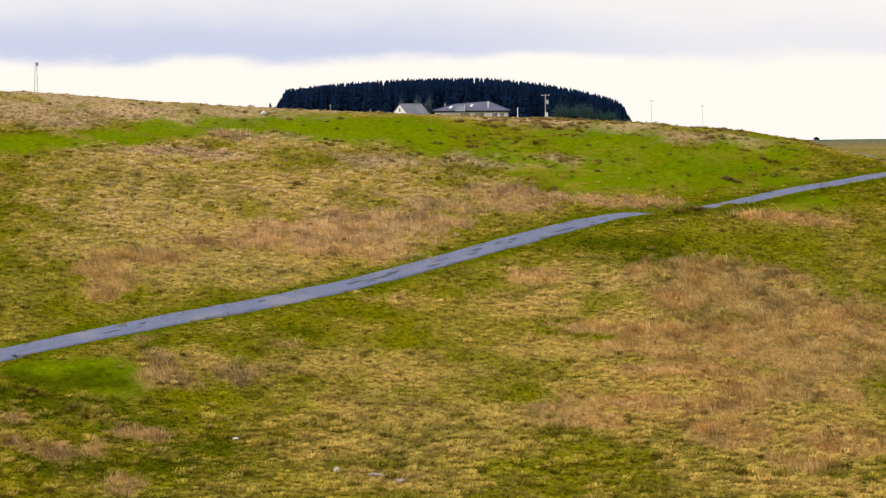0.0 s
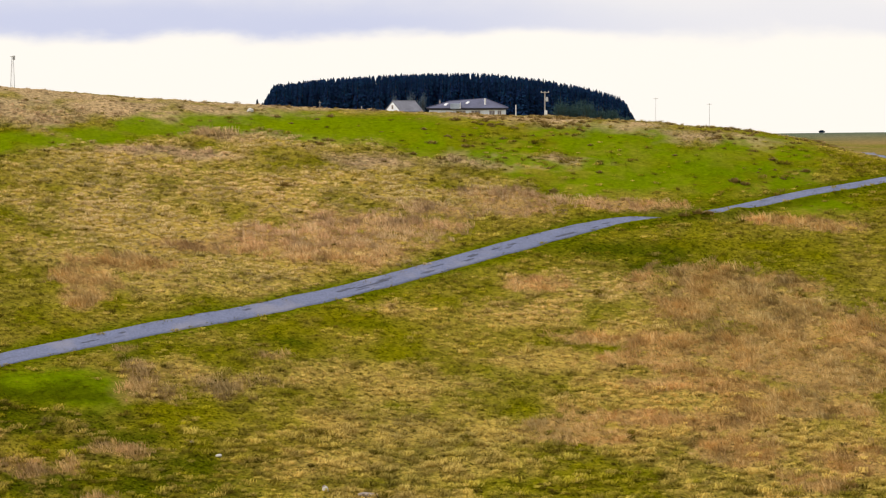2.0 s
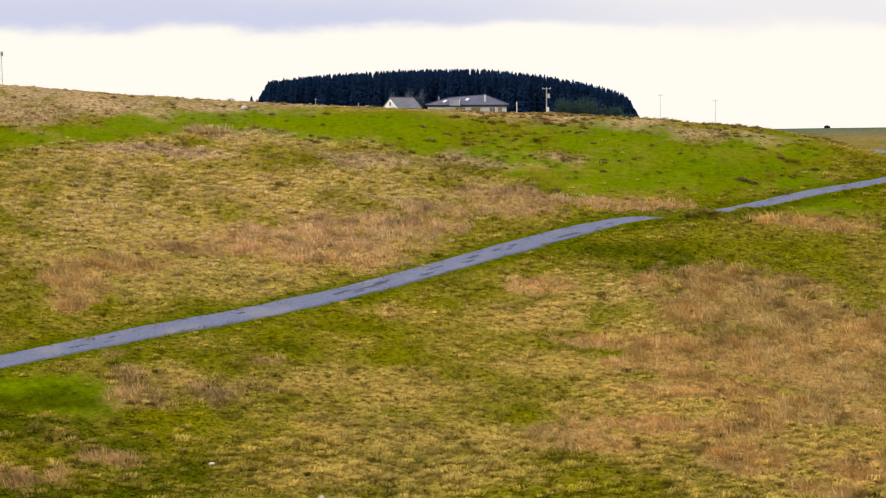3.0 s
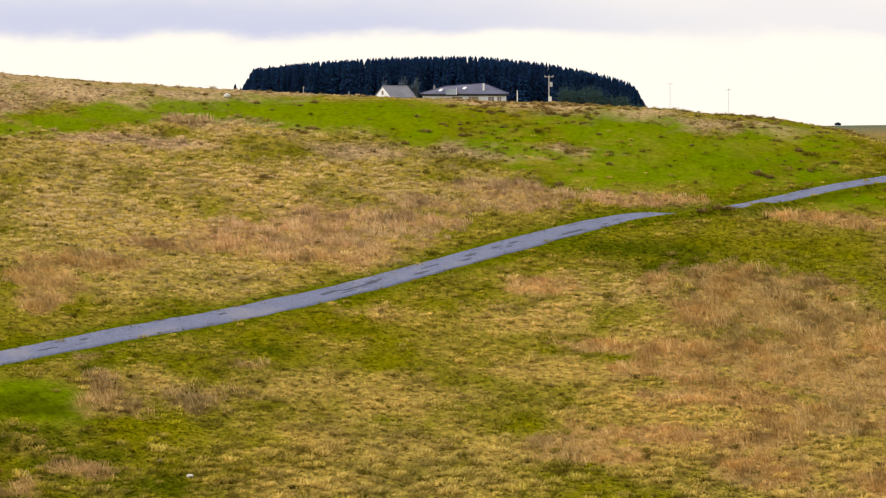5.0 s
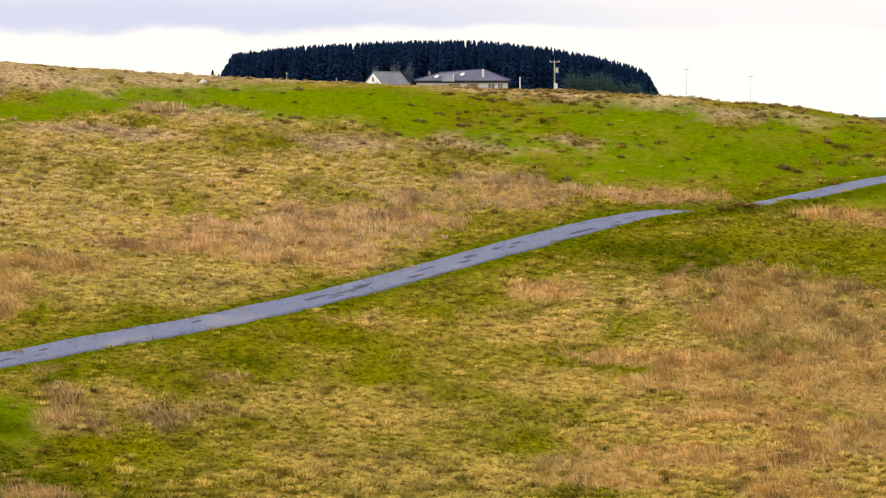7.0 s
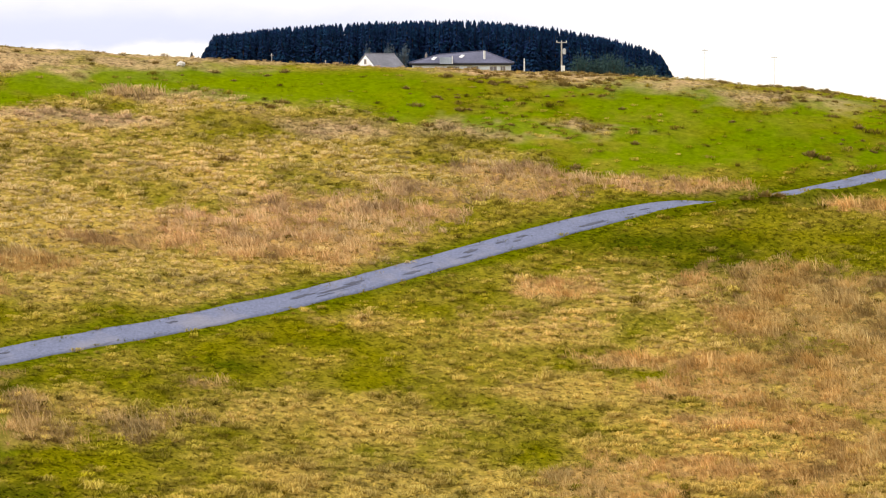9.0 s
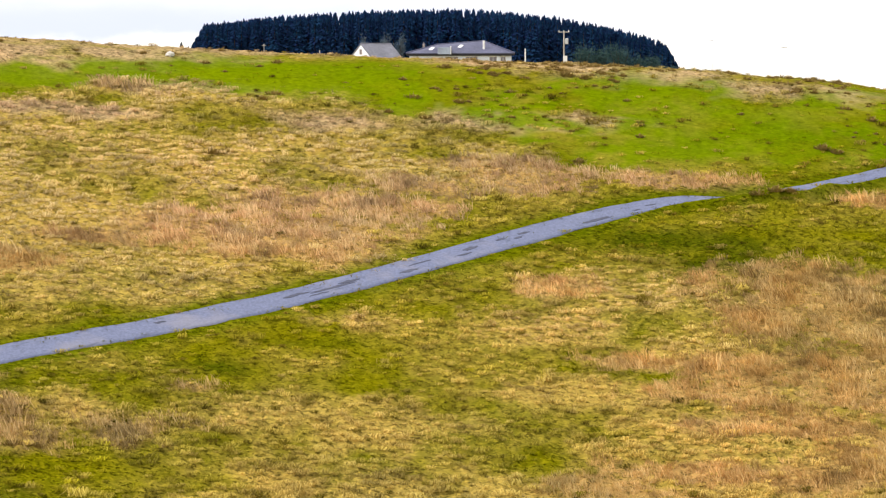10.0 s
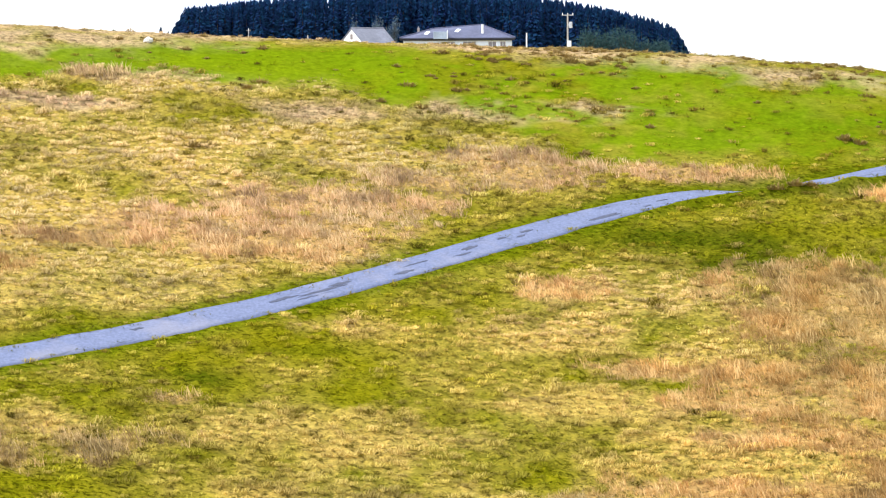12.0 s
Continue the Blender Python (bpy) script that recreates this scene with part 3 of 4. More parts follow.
# ---------------------------------------------------------------- grasses
def tufts(name, label, xy, blades, path, width, spread, colours, lean, seed, vary=0.22, grow=1.0, swing=0.18):
    """Many tufts in one mesh: every blade is a tapered strip along path, pairs of metres out from the root and up."""
    rng = np.random.default_rng(seed)
    n, m = len(xy), len(xy) * blades
    scale = np.repeat(grow * np.clip(np.exp(rng.normal(0, 0.32, n)), 0.45, 1.8) * (1 - 0.45 * np.clip((xy[:, 1] - 842) / 9, 0, 1)), blades)
    base = np.repeat(np.stack([xy[:, 0], xy[:, 1], turf(xy[:, 0], xy[:, 1]) - 0.04], 1), blades, 0)
    turn = rng.uniform(0, 2 * np.pi, m)
    out = np.stack([np.cos(turn), np.sin(turn), np.zeros(m)], 1)
    side = np.stack([-out[:, 1], out[:, 0], np.zeros(m)], 1)
    root = base + np.stack([rng.normal(0, 1, m), rng.normal(0, 1, m), np.zeros(m)], 1) * (spread * scale)[:, None]
    reach, rise = scale * rng.uniform(0.5, 1.25, m), scale * rng.uniform(0.65, 1.2, m)
    w = (width * scale * rng.uniform(0.7, 1.3, m) * 0.5)[:, None]
    wind = np.array([lean, -0.3 * lean, 0.0])
    lines = []
    for k, (o, u) in enumerate(path):
        p = root + out * (o * reach)[:, None] + wind * (u * rise)[:, None]
        p[:, 2] += u * rise
        thin = 1.0 - 0.25 * k
        lines += [p - side * w * thin, p + side * w * thin] if k < len(path) - 1 else [p]
    c = len(lines)
    verts = np.stack(lines, 1).reshape(-1, 3)
    faces, sizes = [], []
    for k in range(len(path) - 2):
        faces += [2 * k, 2 * k + 1, 2 * k + 3, 2 * k + 2]
        sizes.append(4)
    faces += [c - 3, c - 2, c - 1]
    sizes.append(3)
    loops = (np.arange(m)[:, None] * c + np.array(faces)).ravel()
    begin = np.concatenate([[0], np.cumsum(sizes)[:-1]])
    starts = (np.arange(m)[:, None] * sum(sizes) + begin).ravel()
    me = bpy.data.meshes.new(name)
    me.vertices.add(len(verts))
    me.vertices.foreach_set("co", verts.ravel())
    me.loops.add(len(loops))
    me.loops.foreach_set("vertex_index", loops)
    me.polygons.add(len(starts))
    me.polygons.foreach_set("loop_start", starts)
    me.polygons.foreach_set("use_smooth", np.ones(len(starts), bool))
    tone = np.repeat(colours * (1 + swing * rng.uniform(-1, 1, n))[:, None], blades, 0) * rng.uniform(1 - vary, 1 + vary, m)[:, None]
    tone = np.repeat(tone * np.minimum(1, 0.72 / tone.max(1))[:, None], c, 0)
    a = me.attributes.new("tint", "FLOAT_COLOR", "POINT")
    a.data.foreach_set("color", np.concatenate([tone, np.ones((len(tone), 1))], 1).ravel())
    me.update(calc_edges=True)
    me.materials.append(M_BLADE)
    return tagged(new(name, me), label, "grass", kind="stuff")


rng = np.random.default_rng(7)


def broad(x, y, seed=101):
    """Wide soft swings of tone, lying along the slope."""
    return np.clip(0.98 + 0.29 * rough_noise(x, y, 2.6, seed) + 0.27 * rough_noise(x * 0.6, y, 1.1, seed + 1), 0.42, 1.33)[:, None]


class Plots:
    """Spots in the view of the slope, off the lane, and how far each kind of sward covers them."""

    def __init__(self, x, y, clear=0.15):
        keep = (np.abs(x) < (y + 176) * 0.069 + 3) & (off_road(x, y) > road_half(x) + clear)
        self.x, self.y = x, y = x[keep], y[keep]
        self.green, self.moss, self.tan = cover(x, y, GREEN, 51), cover(x, y, MOSS, 41, *FRAY[41]), cover(x, y, TAN, 57, *FRAY[57])
        self.dead = cover(x, y, DEAD, 67, *FRAY[67])
        self.rust = np.maximum(cover(x, y, RUST, 61, *FRAY[61]), 0.6 * self.dead)
        self.straw, self.deep = cover(x, y, STRAW, 31, *FRAY[31]), cover(x, y, DEEP, 47, *FRAY[47])
        self.wild = np.clip(0.45 + 0.8 * rough_noise(x, y, 6.7, 21) + 0.6 * rough_noise(x, y, 2.2, 22), 0, 1)
        self.verge = np.clip((4.4 - off_road(x, y)) / 2.0, 0, 1)
        self.lawn = np.maximum(np.maximum(1.2 * self.green, 0.5 * self.moss), 0.7 * self.verge)

    def pick(self, which, low, high, f):
        f = np.clip(f[which] + rng.normal(0, 0.22, which.sum()), 0, 1)[:, None]
        return np.stack([self.x[which], self.y[which]], 1), np.array(low) * (1 - f) + np.array(high) * f


def straw_tint(p, which, much):
    """How beige the leaves are, plot by plot."""
    return (much * np.maximum(p.straw * (1 - 0.6 * p.moss), p.dead))[which][:, None]


def straw_of(xy):
    return np.array([0.66, 0.47, 0.145]) + np.clip((xy[:, 1:] - 769) / 31, 0, 1) * np.array([0.03, 0.05, 0.125])


def brown_tint(p, which):
    return (np.maximum(p.tan, np.clip((p.y - 850 - 0.1 * np.clip(14 - p.x, 0, 43)) / 6, 0, 1)) * 0.85 * (1 - 0.8 * p.green))[which][:, None]


def brown_of(xy):
    return np.array([0.46, 0.335, 0.16]) + np.clip((14 - xy[:, :1]) / 21, 0, 1) * np.array([0.10, 0.05, 0.085])


# tussocks, one on each mound, crowding together in places
HI, HJ = np.meshgrid(np.arange(-89.0, 89.0), np.arange(592.0, 724.0))
h = Plots(*(v.ravel() for v in heart(HI, HJ)))
crowd = 0.35 * rough_noise(h.x, h.y, 1.9, 33) + 0.2 * rough_noise(h.x, h.y, 4.0, 34)
crest = np.clip((h.y - 847) / 6, 0, 1) * np.clip((h.x + 24) / 6, 0, 1)
p_straw = np.clip(0.6 + crowd + 0.25 * h.wild + 0.3 * h.straw - 0.85 * h.lawn * (1 - 0.5 * h.tan) + 0.05 * h.tan + 0.3 * h.tan * (h.y < 842) + 0.4 * h.dead - 0.5 * h.deep - 0.8 * h.rust, 0.02 + 0.3 * h.green * worn(h.x) ** 1.5, 0.95)
p_straw *= np.clip((861.5 - h.y) / 4, 0.35, 1) * (1 - 0.2 * crest) * (1 - 0.6 * np.clip((h.y - 838) / 4, 0, 1) * np.clip((-24 - h.x) / 8, 0, 1))
is_straw = rng.uniform(0, 1, len(h.x)) < p_straw
f_pale = 0.34 + 0.5 * (h.wild - 0.5) + 0.4 * h.straw + 0.2 * h.rust - 0.3 * h.moss
xy, col = h.pick(is_straw, (0.27, 0.235, 0.012), (0.54, 0.405, 0.10), f_pale)
col += straw_tint(h, is_straw, 0.85) * (straw_of(xy) * rng.uniform(0.7, 1.15, (len(xy), 1)) - col)
col += brown_tint(h, is_straw) * (brown_of(xy) * rng.uniform(0.7, 1.2, (len(xy), 1)) - col)
kind_of = rng.uniform(0, 1, len(xy))
dark = kind_of < 0.1 + 0.15 * h.dead[is_straw] + 0.3 * h.green[is_straw]
col[dark] = np.array([0.16, 0.12, 0.016]) * rng.uniform(0.6, 1.4, (dark.sum(), 1))
col = np.clip(col * broad(*xy.T) * rng.uniform(0.88, 1.12, (len(xy), 1)) * (1 - 0.4 * h.deep[is_straw])[:, None], 0, 1)
low_slope = np.clip((764 - xy[:, 1]) / 24, 0, 1)
near_by = 0.97 + 0.45 * low_slope
col *= (1 + 0.08 * np.clip((746 - xy[:, 1]) / 12, 0, 1) * np.clip((xy[:, 0] + 42) / 10, 0, 1))[:, None]
bleached = kind_of > 0.8 + 0.2 * h.lawn[is_straw] - 0.12 * h.straw[is_straw]
tufts("tussock_grass", "straw-coloured and olive tussock grass over the moor", xy[~bleached], 25, [(0, 0.0), (0.3, 0.27), (0.6, 0.03)], 0.05, 0.18, col[~bleached], 0.12, 1, 0.18, near_by[~bleached], 0.17 + 0.2 * low_slope[~bleached])
tufts("bleached_grass", "bleached tussocks with arching pale leaves", xy[bleached], 34, [(0, 0.0), (0.36, 0.33), (0.72, 0.03)], 0.044, 0.18, col[bleached] * (0.97 + 0.12 * low_slope[bleached])[:, None] + 0.01, 0.15, 4, 0.18, near_by[bleached], 0.12 + 0.15 * low_slope[bleached])

# tall dead moor grass in its patches
w = Plots(rng.uniform(-74, 74, 105000), rng.uniform(711, 868, 105000))
clump = 0.6 * rough_noise(w.x, w.y, 1.5, 81) + 0.5 * rough_noise(w.x, w.y, 0.75, 82)
is_rust = rng.uniform(0, 1, len(w.x)) < w.rust * np.clip(1.1 + 0.9 * clump, 0.2, 1) * (1 - w.verge)
xy, col = w.pick(is_rust, (0.46, 0.27, 0.09), (0.72, 0.51, 0.235), 0.45 + 0.45 * rough_noise(w.x, w.y, 3.3, 91) + 0.38 * rough_noise(w.x, w.y, 1.3, 92) + 0.05 * w.dead)
col += (np.clip((w.y - 788) / 12, 0, 1) * np.clip((36 - w.x) / 12, 0, 1))[is_rust][:, None] * np.array([0.035, 0.05, 0.09])
col += (0.75 * w.dead[is_rust])[:, None] * (np.array([0.52, 0.37, 0.19]) * rng.uniform(0.6, 1.3, (len(col), 1)) - col)
col *= broad(*xy.T, 121) ** 1.3
tufts("moor_grass", "tall rust-brown dead moor grass in patches", xy, 17, [(0, 0), (0.2, 0.36), (0.48, 0.54)], 0.036, 0.26, col, -0.25, 2, 0.1, 0.95 + 0.25 * clump[is_rust] + 0.4 * rough_noise(*xy.T, 2.3, 131) + 0.35 * w.dead[is_rust], 0.1)

# thatch of short leaves, green and dead, between them
g = Plots(rng.uniform(-74, 74, 41000), rng.uniform(711, 868, 41000), -0.1)
is_short = rng.uniform(0, 1, len(g.x)) > 0.75 * g.green * np.clip((g.y - 780) / 20, 0, 1) + 0.6 * g.rust
xy, col = g.pick(is_short, (0.18, 0.185, 0.003), (0.42, 0.335, 0.04), 0.42 + 0.7 * (g.wild - 0.5) + 0.3 * g.straw - 0.6 * g.green - 0.6 * g.deep - 0.3 * g.moss - 0.5 * g.verge)
col += straw_tint(g, is_short, 0.85) * (straw_of(xy) * rng.uniform(0.65, 1.1, (len(xy), 1)) - col)
col += brown_tint(g, is_short) * 0.95 * (brown_of(xy) * rng.uniform(0.7, 1.1, (len(xy), 1)) - col)
col *= (1 + 0.08 * np.clip((746 - xy[:, 1:]) / 12, 0, 1) * np.clip((xy[:, :1] + 42) / 10, 0, 1))
col *= broad(*xy.T) * (1 - 0.5 * g.deep - 0.1 * g.green - 0.42 * g.verge)[is_short][:, None]
tufts("short_grass", "short olive-green grass and dead leaves on the slope", xy, 6, [(0, 0.02), (0.2, 0.15), (0.46, 0.07)], 0.05, 0.3, col, 0.1, 3)


# ---------------------------------------------------------------- rush clumps, stones
def rush_clump(seed, wide):
    r = random.Random(seed)
    bm = bmesh.new()
    for _ in range(110):
        a, d = r.uniform(0, 6.283), r.random() ** 0.5
        root = Vector((math.cos(a) * d * 0.55 * wide, math.sin(a) * d * 0.45, -0.1))
        out = Vector((math.cos(a) * d * 0.9 + r.uniform(-0.35, 0.35), math.sin(a) * d * 0.9 + r.uniform(-0.35, 0.35), 1)).normalized()
        size, w = r.uniform(0.35, 0.85) * (1.15 - 0.45 * d), r.uniform(0.03, 0.06)
        side = Vector((-math.sin(a + r.uniform(-1, 1)), math.cos(a), 0)).normalized() * w
        mid, tip = root + out * size * 0.6, root + out * size + Vector((r.uniform(-0.1, 0.2), 0, -0.05))
        v = [bm.verts.new(p) for p in (root - side, root + side, mid + side * 0.8, mid - side * 0.8, tip)]
        bm.faces.new(v[:4])
        bm.faces.new((v[3], v[2], v[4]))
    return part("rush_clump", bm, M_RUSH)


def on_turf(x, y, sink=0.0):
    return float(turf(np.array([x]), np.array([y]))[0]) - sink


CLUMPS = [(2.19, 836, 0.83), (-2.92, 837.2, 0.9), (15.1, 820.5, 0.98), (22, 831.6, 0.75), (45.1, 842.2, 0.75), (48.1, 838.4, 0.83), (52.7, 834.1, 0.9),
          (34.2, 811.5, 0.98), (36, 812.1, 1.12), (37.5, 812.7, 0.9), (39.3, 814.3, 0.75), (-4, 842.8, 0.6), (-24.4, 817.4, 1.2), (-23.1, 817.7, 1.05),
          (41.9, 827.3, 1.12), (43.4, 826.7, 0.9), (14.7, 819.5, 0.68), (-18.1, 849, 0.83), (-33.3, 849.6, 0.75), (-30, 849.6, 0.9),
          (-26.1, 847.1, 0.75), (-19.4, 833.5, 0.75), (-18.3, 836.6, 0.9), (-5.57, 832.2, 0.75), (-1.47, 830.4, 0.9), (8.01, 840.3, 0.68),
          (14.5, 847.1, 1.12), (16.3, 846.5, 0.9), (16.8, 832.9, 0.75), (22, 828.5, 0.68), (0.72, 849.6, 0.98), (-41.4, 751.3, 1.12),
          (-39.4, 751.6, 0.9)]
variants = [rush_clump(s, w) for s, w in ((1, 1.0), (2, 1.5), (3, 0.8))]
for v in variants:
    tagged(v, "dark brown clump of rushes in the grass", "rush clump", "rush clumps on the slope")
r = random.Random(12)
spots = list(CLUMPS)
while len(spots) < 240:
    x, y = (r.uniform(-68, 68), 857.5 - 31 * r.random() ** 1.5) if len(spots) < 130 else (r.uniform(3, 46), 857 - 12.5 * r.random())
    if abs(x) < (y + 176) * 0.069 and off_road(np.array([x]), np.array([y]))[0] > 4.5 and float(rough_noise(x, y, 7.0, 141)) + 0.5 * r.random() > 0.25 - 0.45 * (y > 846 and x > 0) and (float(worn(x)) > 0.4 or r.random() < 0.25):
        spots.append((x, y, r.uniform(0.32, 0.62) * (1.2 if y > 846 else 0.85)))
for i, (x, y, s) in enumerate(spots):
    m = pose(x, y, on_turf(x, y, 0.05), 0, 0, r.uniform(-40, 40))
    if i < 3:
        ob = variants[i]
        ob.matrix_basis = m
    else:
        ob = copy_thing(variants[i % 3], m)
    ob.scale = (s * 1.35, s * 1.35, s * 1.15)


def stone(x, y, size, mat, seed, label):
    bm = bmesh.new()
    bmesh.ops.create_icosphere(bm, subdivisions=3, radius=1.0)
    for v in bm.verts:
        n = noise.noise(v.co * 1.3 + Vector((seed * 7.1, 0, 0))) * 0.35 + noise.noise(v.co * 3.1 + Vector((0, seed * 3.3, 0))) * 0.12
        v.co *= 1 + n
        v.co.x, v.co.y, v.co.z = v.co.x * size[0], v.co.y * size[1], v.co.z * size[2]
    ob = part("stone", bm, mat)
    ob.matrix_basis = pose(x, y, on_turf(x, y) + size[2] * 0.8, 0, 0, (seed * 37) % 40 - 20)
    return tagged(ob, label, "stone")


stone(-16.5, 729.3, (0.42, 0.34, 0.36), M_PALE, 1, "small whitish stone half sunk in the grass")
stone(-16.7, 730.5, (0.28, 0.24, 0.3), M_STONE, 2, "small dark grey stone in the grass")
stone(-10.85, 729.1, (1.3, 0.5, 0.42), M_STONE, 3, "long grey lichened boulder lying in the grass")
stone(-7.8, 727.8, (0.7, 0.45, 0.42), M_STONE, 4, "rounded grey boulder lying in the grass")
stone(-30.9, 737.4, (0.44, 0.28, 0.24), M_PALE, 5, "small pale stone half sunk in the grass")
stone(-34.6, 739.9, (0.28, 0.24, 0.18), M_STONE, 6, "small grey stone half sunk in the grass")
# added stone in place of a white sheep-like shape
stone(-30.15, 848, (0.48, 0.35, 0.35), M_PALE, 7, "white boulder standing in for a sheep-like shape on the crest")


# ---------------------------------------------------------------- the farmstead behind the crest
def thing(name, m, label, category, group=""):
    ob = new(name)
    ob.matrix_basis = m
    ob.empty_display_size = 0.5
    return tagged(ob, label, category, group)


def window(parent, x0, x1, z0, z1, y, bars=1):
    bm = bmesh.new()
    t = 0.07
    for lo, hi in (((x0, z0), (x1, z0 + t)), ((x0, z1 - t), (x1, z1)), ((x0, z0 + t), (x0 + t, z1 - t)), ((x1 - t, z0 + t), (x1, z1 - t))):
        box(bm, (lo[0], y - 0.05, lo[1]), (hi[0], y + 0.05, hi[1]))
    for k in range(bars):
        xm = x0 + (x1 - x0) * (k + 1) / (bars + 1)
        box(bm, (xm - 0.03, y - 0.04, z0 + t), (xm + 0.03, y + 0.04, z1 - t))
    w = part("window", bm, M_TRIM, parent, "white framed window")
    part("pane", boxed((x0 + t, y - 0.01, z0 + t), (x1 - t, y + 0.01, z1 - t)), M_GLASS, w)
    part("sill", boxed((x0 - 0.08, y - 0.16, z0 - 0.08), (x1 + 0.08, y + 0.02, z0 - 0.003), 0.01), M_TRIM, w)


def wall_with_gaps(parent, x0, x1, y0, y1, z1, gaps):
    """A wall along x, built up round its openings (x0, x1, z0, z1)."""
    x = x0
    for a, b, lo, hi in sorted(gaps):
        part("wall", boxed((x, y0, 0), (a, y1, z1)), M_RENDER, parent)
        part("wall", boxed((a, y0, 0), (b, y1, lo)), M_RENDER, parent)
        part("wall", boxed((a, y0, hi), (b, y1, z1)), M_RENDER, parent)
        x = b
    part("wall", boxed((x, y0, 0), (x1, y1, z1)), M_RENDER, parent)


def hip_roof(x0, x1, y0, y1, z, rise0, rise1, inset, thick=0.12):
    ym = (y0 + y1) / 2
    top = [(x0, y0, z), (x1, y0, z), (x1, y1, z), (x0, y1, z), (x0 + inset, ym, z + rise0), (x1 - inset, ym, z + rise1)]
    low = [(x, y, z - thick) for x, y, _ in top[:4]]
    return solid(top + low, [(0, 1, 5), (0, 5, 4), (1, 2, 5), (2, 3, 5), (3, 4, 5), (3, 0, 4), (0, 6, 7, 1), (1, 7, 8, 2), (2, 8, 9, 3), (3, 9, 6, 0), (9, 8, 7, 6)])


def bungalow(m):
    h = thing("bungalow", m, "white rendered bungalow with a grey hipped slate roof", "house")
    eave, front, back = 3.4, -4.6, 4.6
    gaps = [(-11.9, -9.6, 1.35, 2.95), (-8.4, -6.3, 1.35, 2.95), (-4.4, -3.05, 1.35, 2.95), (-2.5, -1.55, 1.35, 2.95)]
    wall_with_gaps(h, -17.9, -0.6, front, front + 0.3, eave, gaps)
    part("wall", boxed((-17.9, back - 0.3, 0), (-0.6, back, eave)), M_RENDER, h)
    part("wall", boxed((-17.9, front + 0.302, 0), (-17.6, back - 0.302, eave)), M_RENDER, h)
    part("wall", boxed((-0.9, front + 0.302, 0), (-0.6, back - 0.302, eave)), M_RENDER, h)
    for a, b, lo, hi in gaps:
        window(h, a + 0.01, b - 0.01, lo + 0.09, hi - 0.01, front + 0.12, 1 if b - a < 1.6 else 2)
    part("roof", hip_roof(-18.5, 0, front - 0.32, back + 0.32, eave + 0.12, 1.5, 2.1, 5.3), M_SLATE, h, "grey slate hipped roof")
    for a, b in (((-13.2, 0, eave + 1.65), (-5.3, 0, eave + 2.25)), ((-5.3, 0, eave + 2.25), (-0.05, front - 0.5, eave + 0.16)), ((-13.2, 0, eave + 1.65), (-18.45, front - 0.5, eave + 0.16))):
        part("ridge_tile", rod(bmesh.new(), a, b, 0.1, 0.1, 6), M_SLATE, h)
    # fascia board, made dark and deep to paint in the eaves' shadow
    part("fascia", boxed((-18.35, front - 0.3, eave - 0.34), (-0.15, front - 0.22, eave - 0.002)), M_FASCIA, h, "dark fascia board doubling as the shadow under the eaves")
    part("gutter", rod(bmesh.new(), (-18.4, front - 0.4, eave - 0.02), (-0.1, front - 0.4, eave - 0.02), 0.06, 0.06), M_FASCIA, h)
    # box dormer at the eaves
    d = part("dormer", boxed((-13.1, front - 0.75, eave - 0.1), (-10.95, -1.0, eave + 1.1), 0.03), M_CLAD, h, "pale blue-grey box dormer")
    part("corner_board", boxed((-10.945, front - 0.8, eave - 0.1), (-10.8, front - 0.6, eave + 1.3)), M_TRIM, d, "white corner board")
    for x, lift in ((-14.1, 0.75), (-9.2, 1.15)):
        k = part("skylight", boxed((-0.3, -0.62, -0.04), (0.3, 0.62, 0.06), 0.02), M_TRIM, h, "pale roof light")
        slope = math.atan2(2.1, 4.92)
        k.matrix_basis = pose(x, front - 0.32 + lift / math.tan(slope), eave + 0.14 + lift, math.degrees(slope), 0, 0) @ pose(0, 0, 0, 0, 0, -24)
        part("pane", boxed((-0.22, -0.5, 0.061), (0.22, 0.5, 0.07)), M_ROOFLIGHT, k)
    part("flue", rod(bmesh.new(), (-5.25, -3.2, eave + 0.5), (-5.25, -3.2, eave + 2.25), 0.21, 0.21, 10), M_TRIM, h, "white flue pipe")
    c = part("chimney", boxed((-15.65, -0.3, eave + 0.4), (-15.25, 0.3, eave + 1.75), 0.02), M_STONE, h, "small grey chimney")
    part("chimney_pot", rod(bmesh.new(), (-15.45, 0, eave + 1.75), (-15.45, 0, eave + 2.0), 0.13, 0.1, 10), M_TILE, c)
    part("downpipe", rod(bmesh.new(), (-12.3, front - 0.08, 0), (-12.3, front - 0.08, eave - 0.05), 0.05, 0.05), M_TRIM, h)
    return h


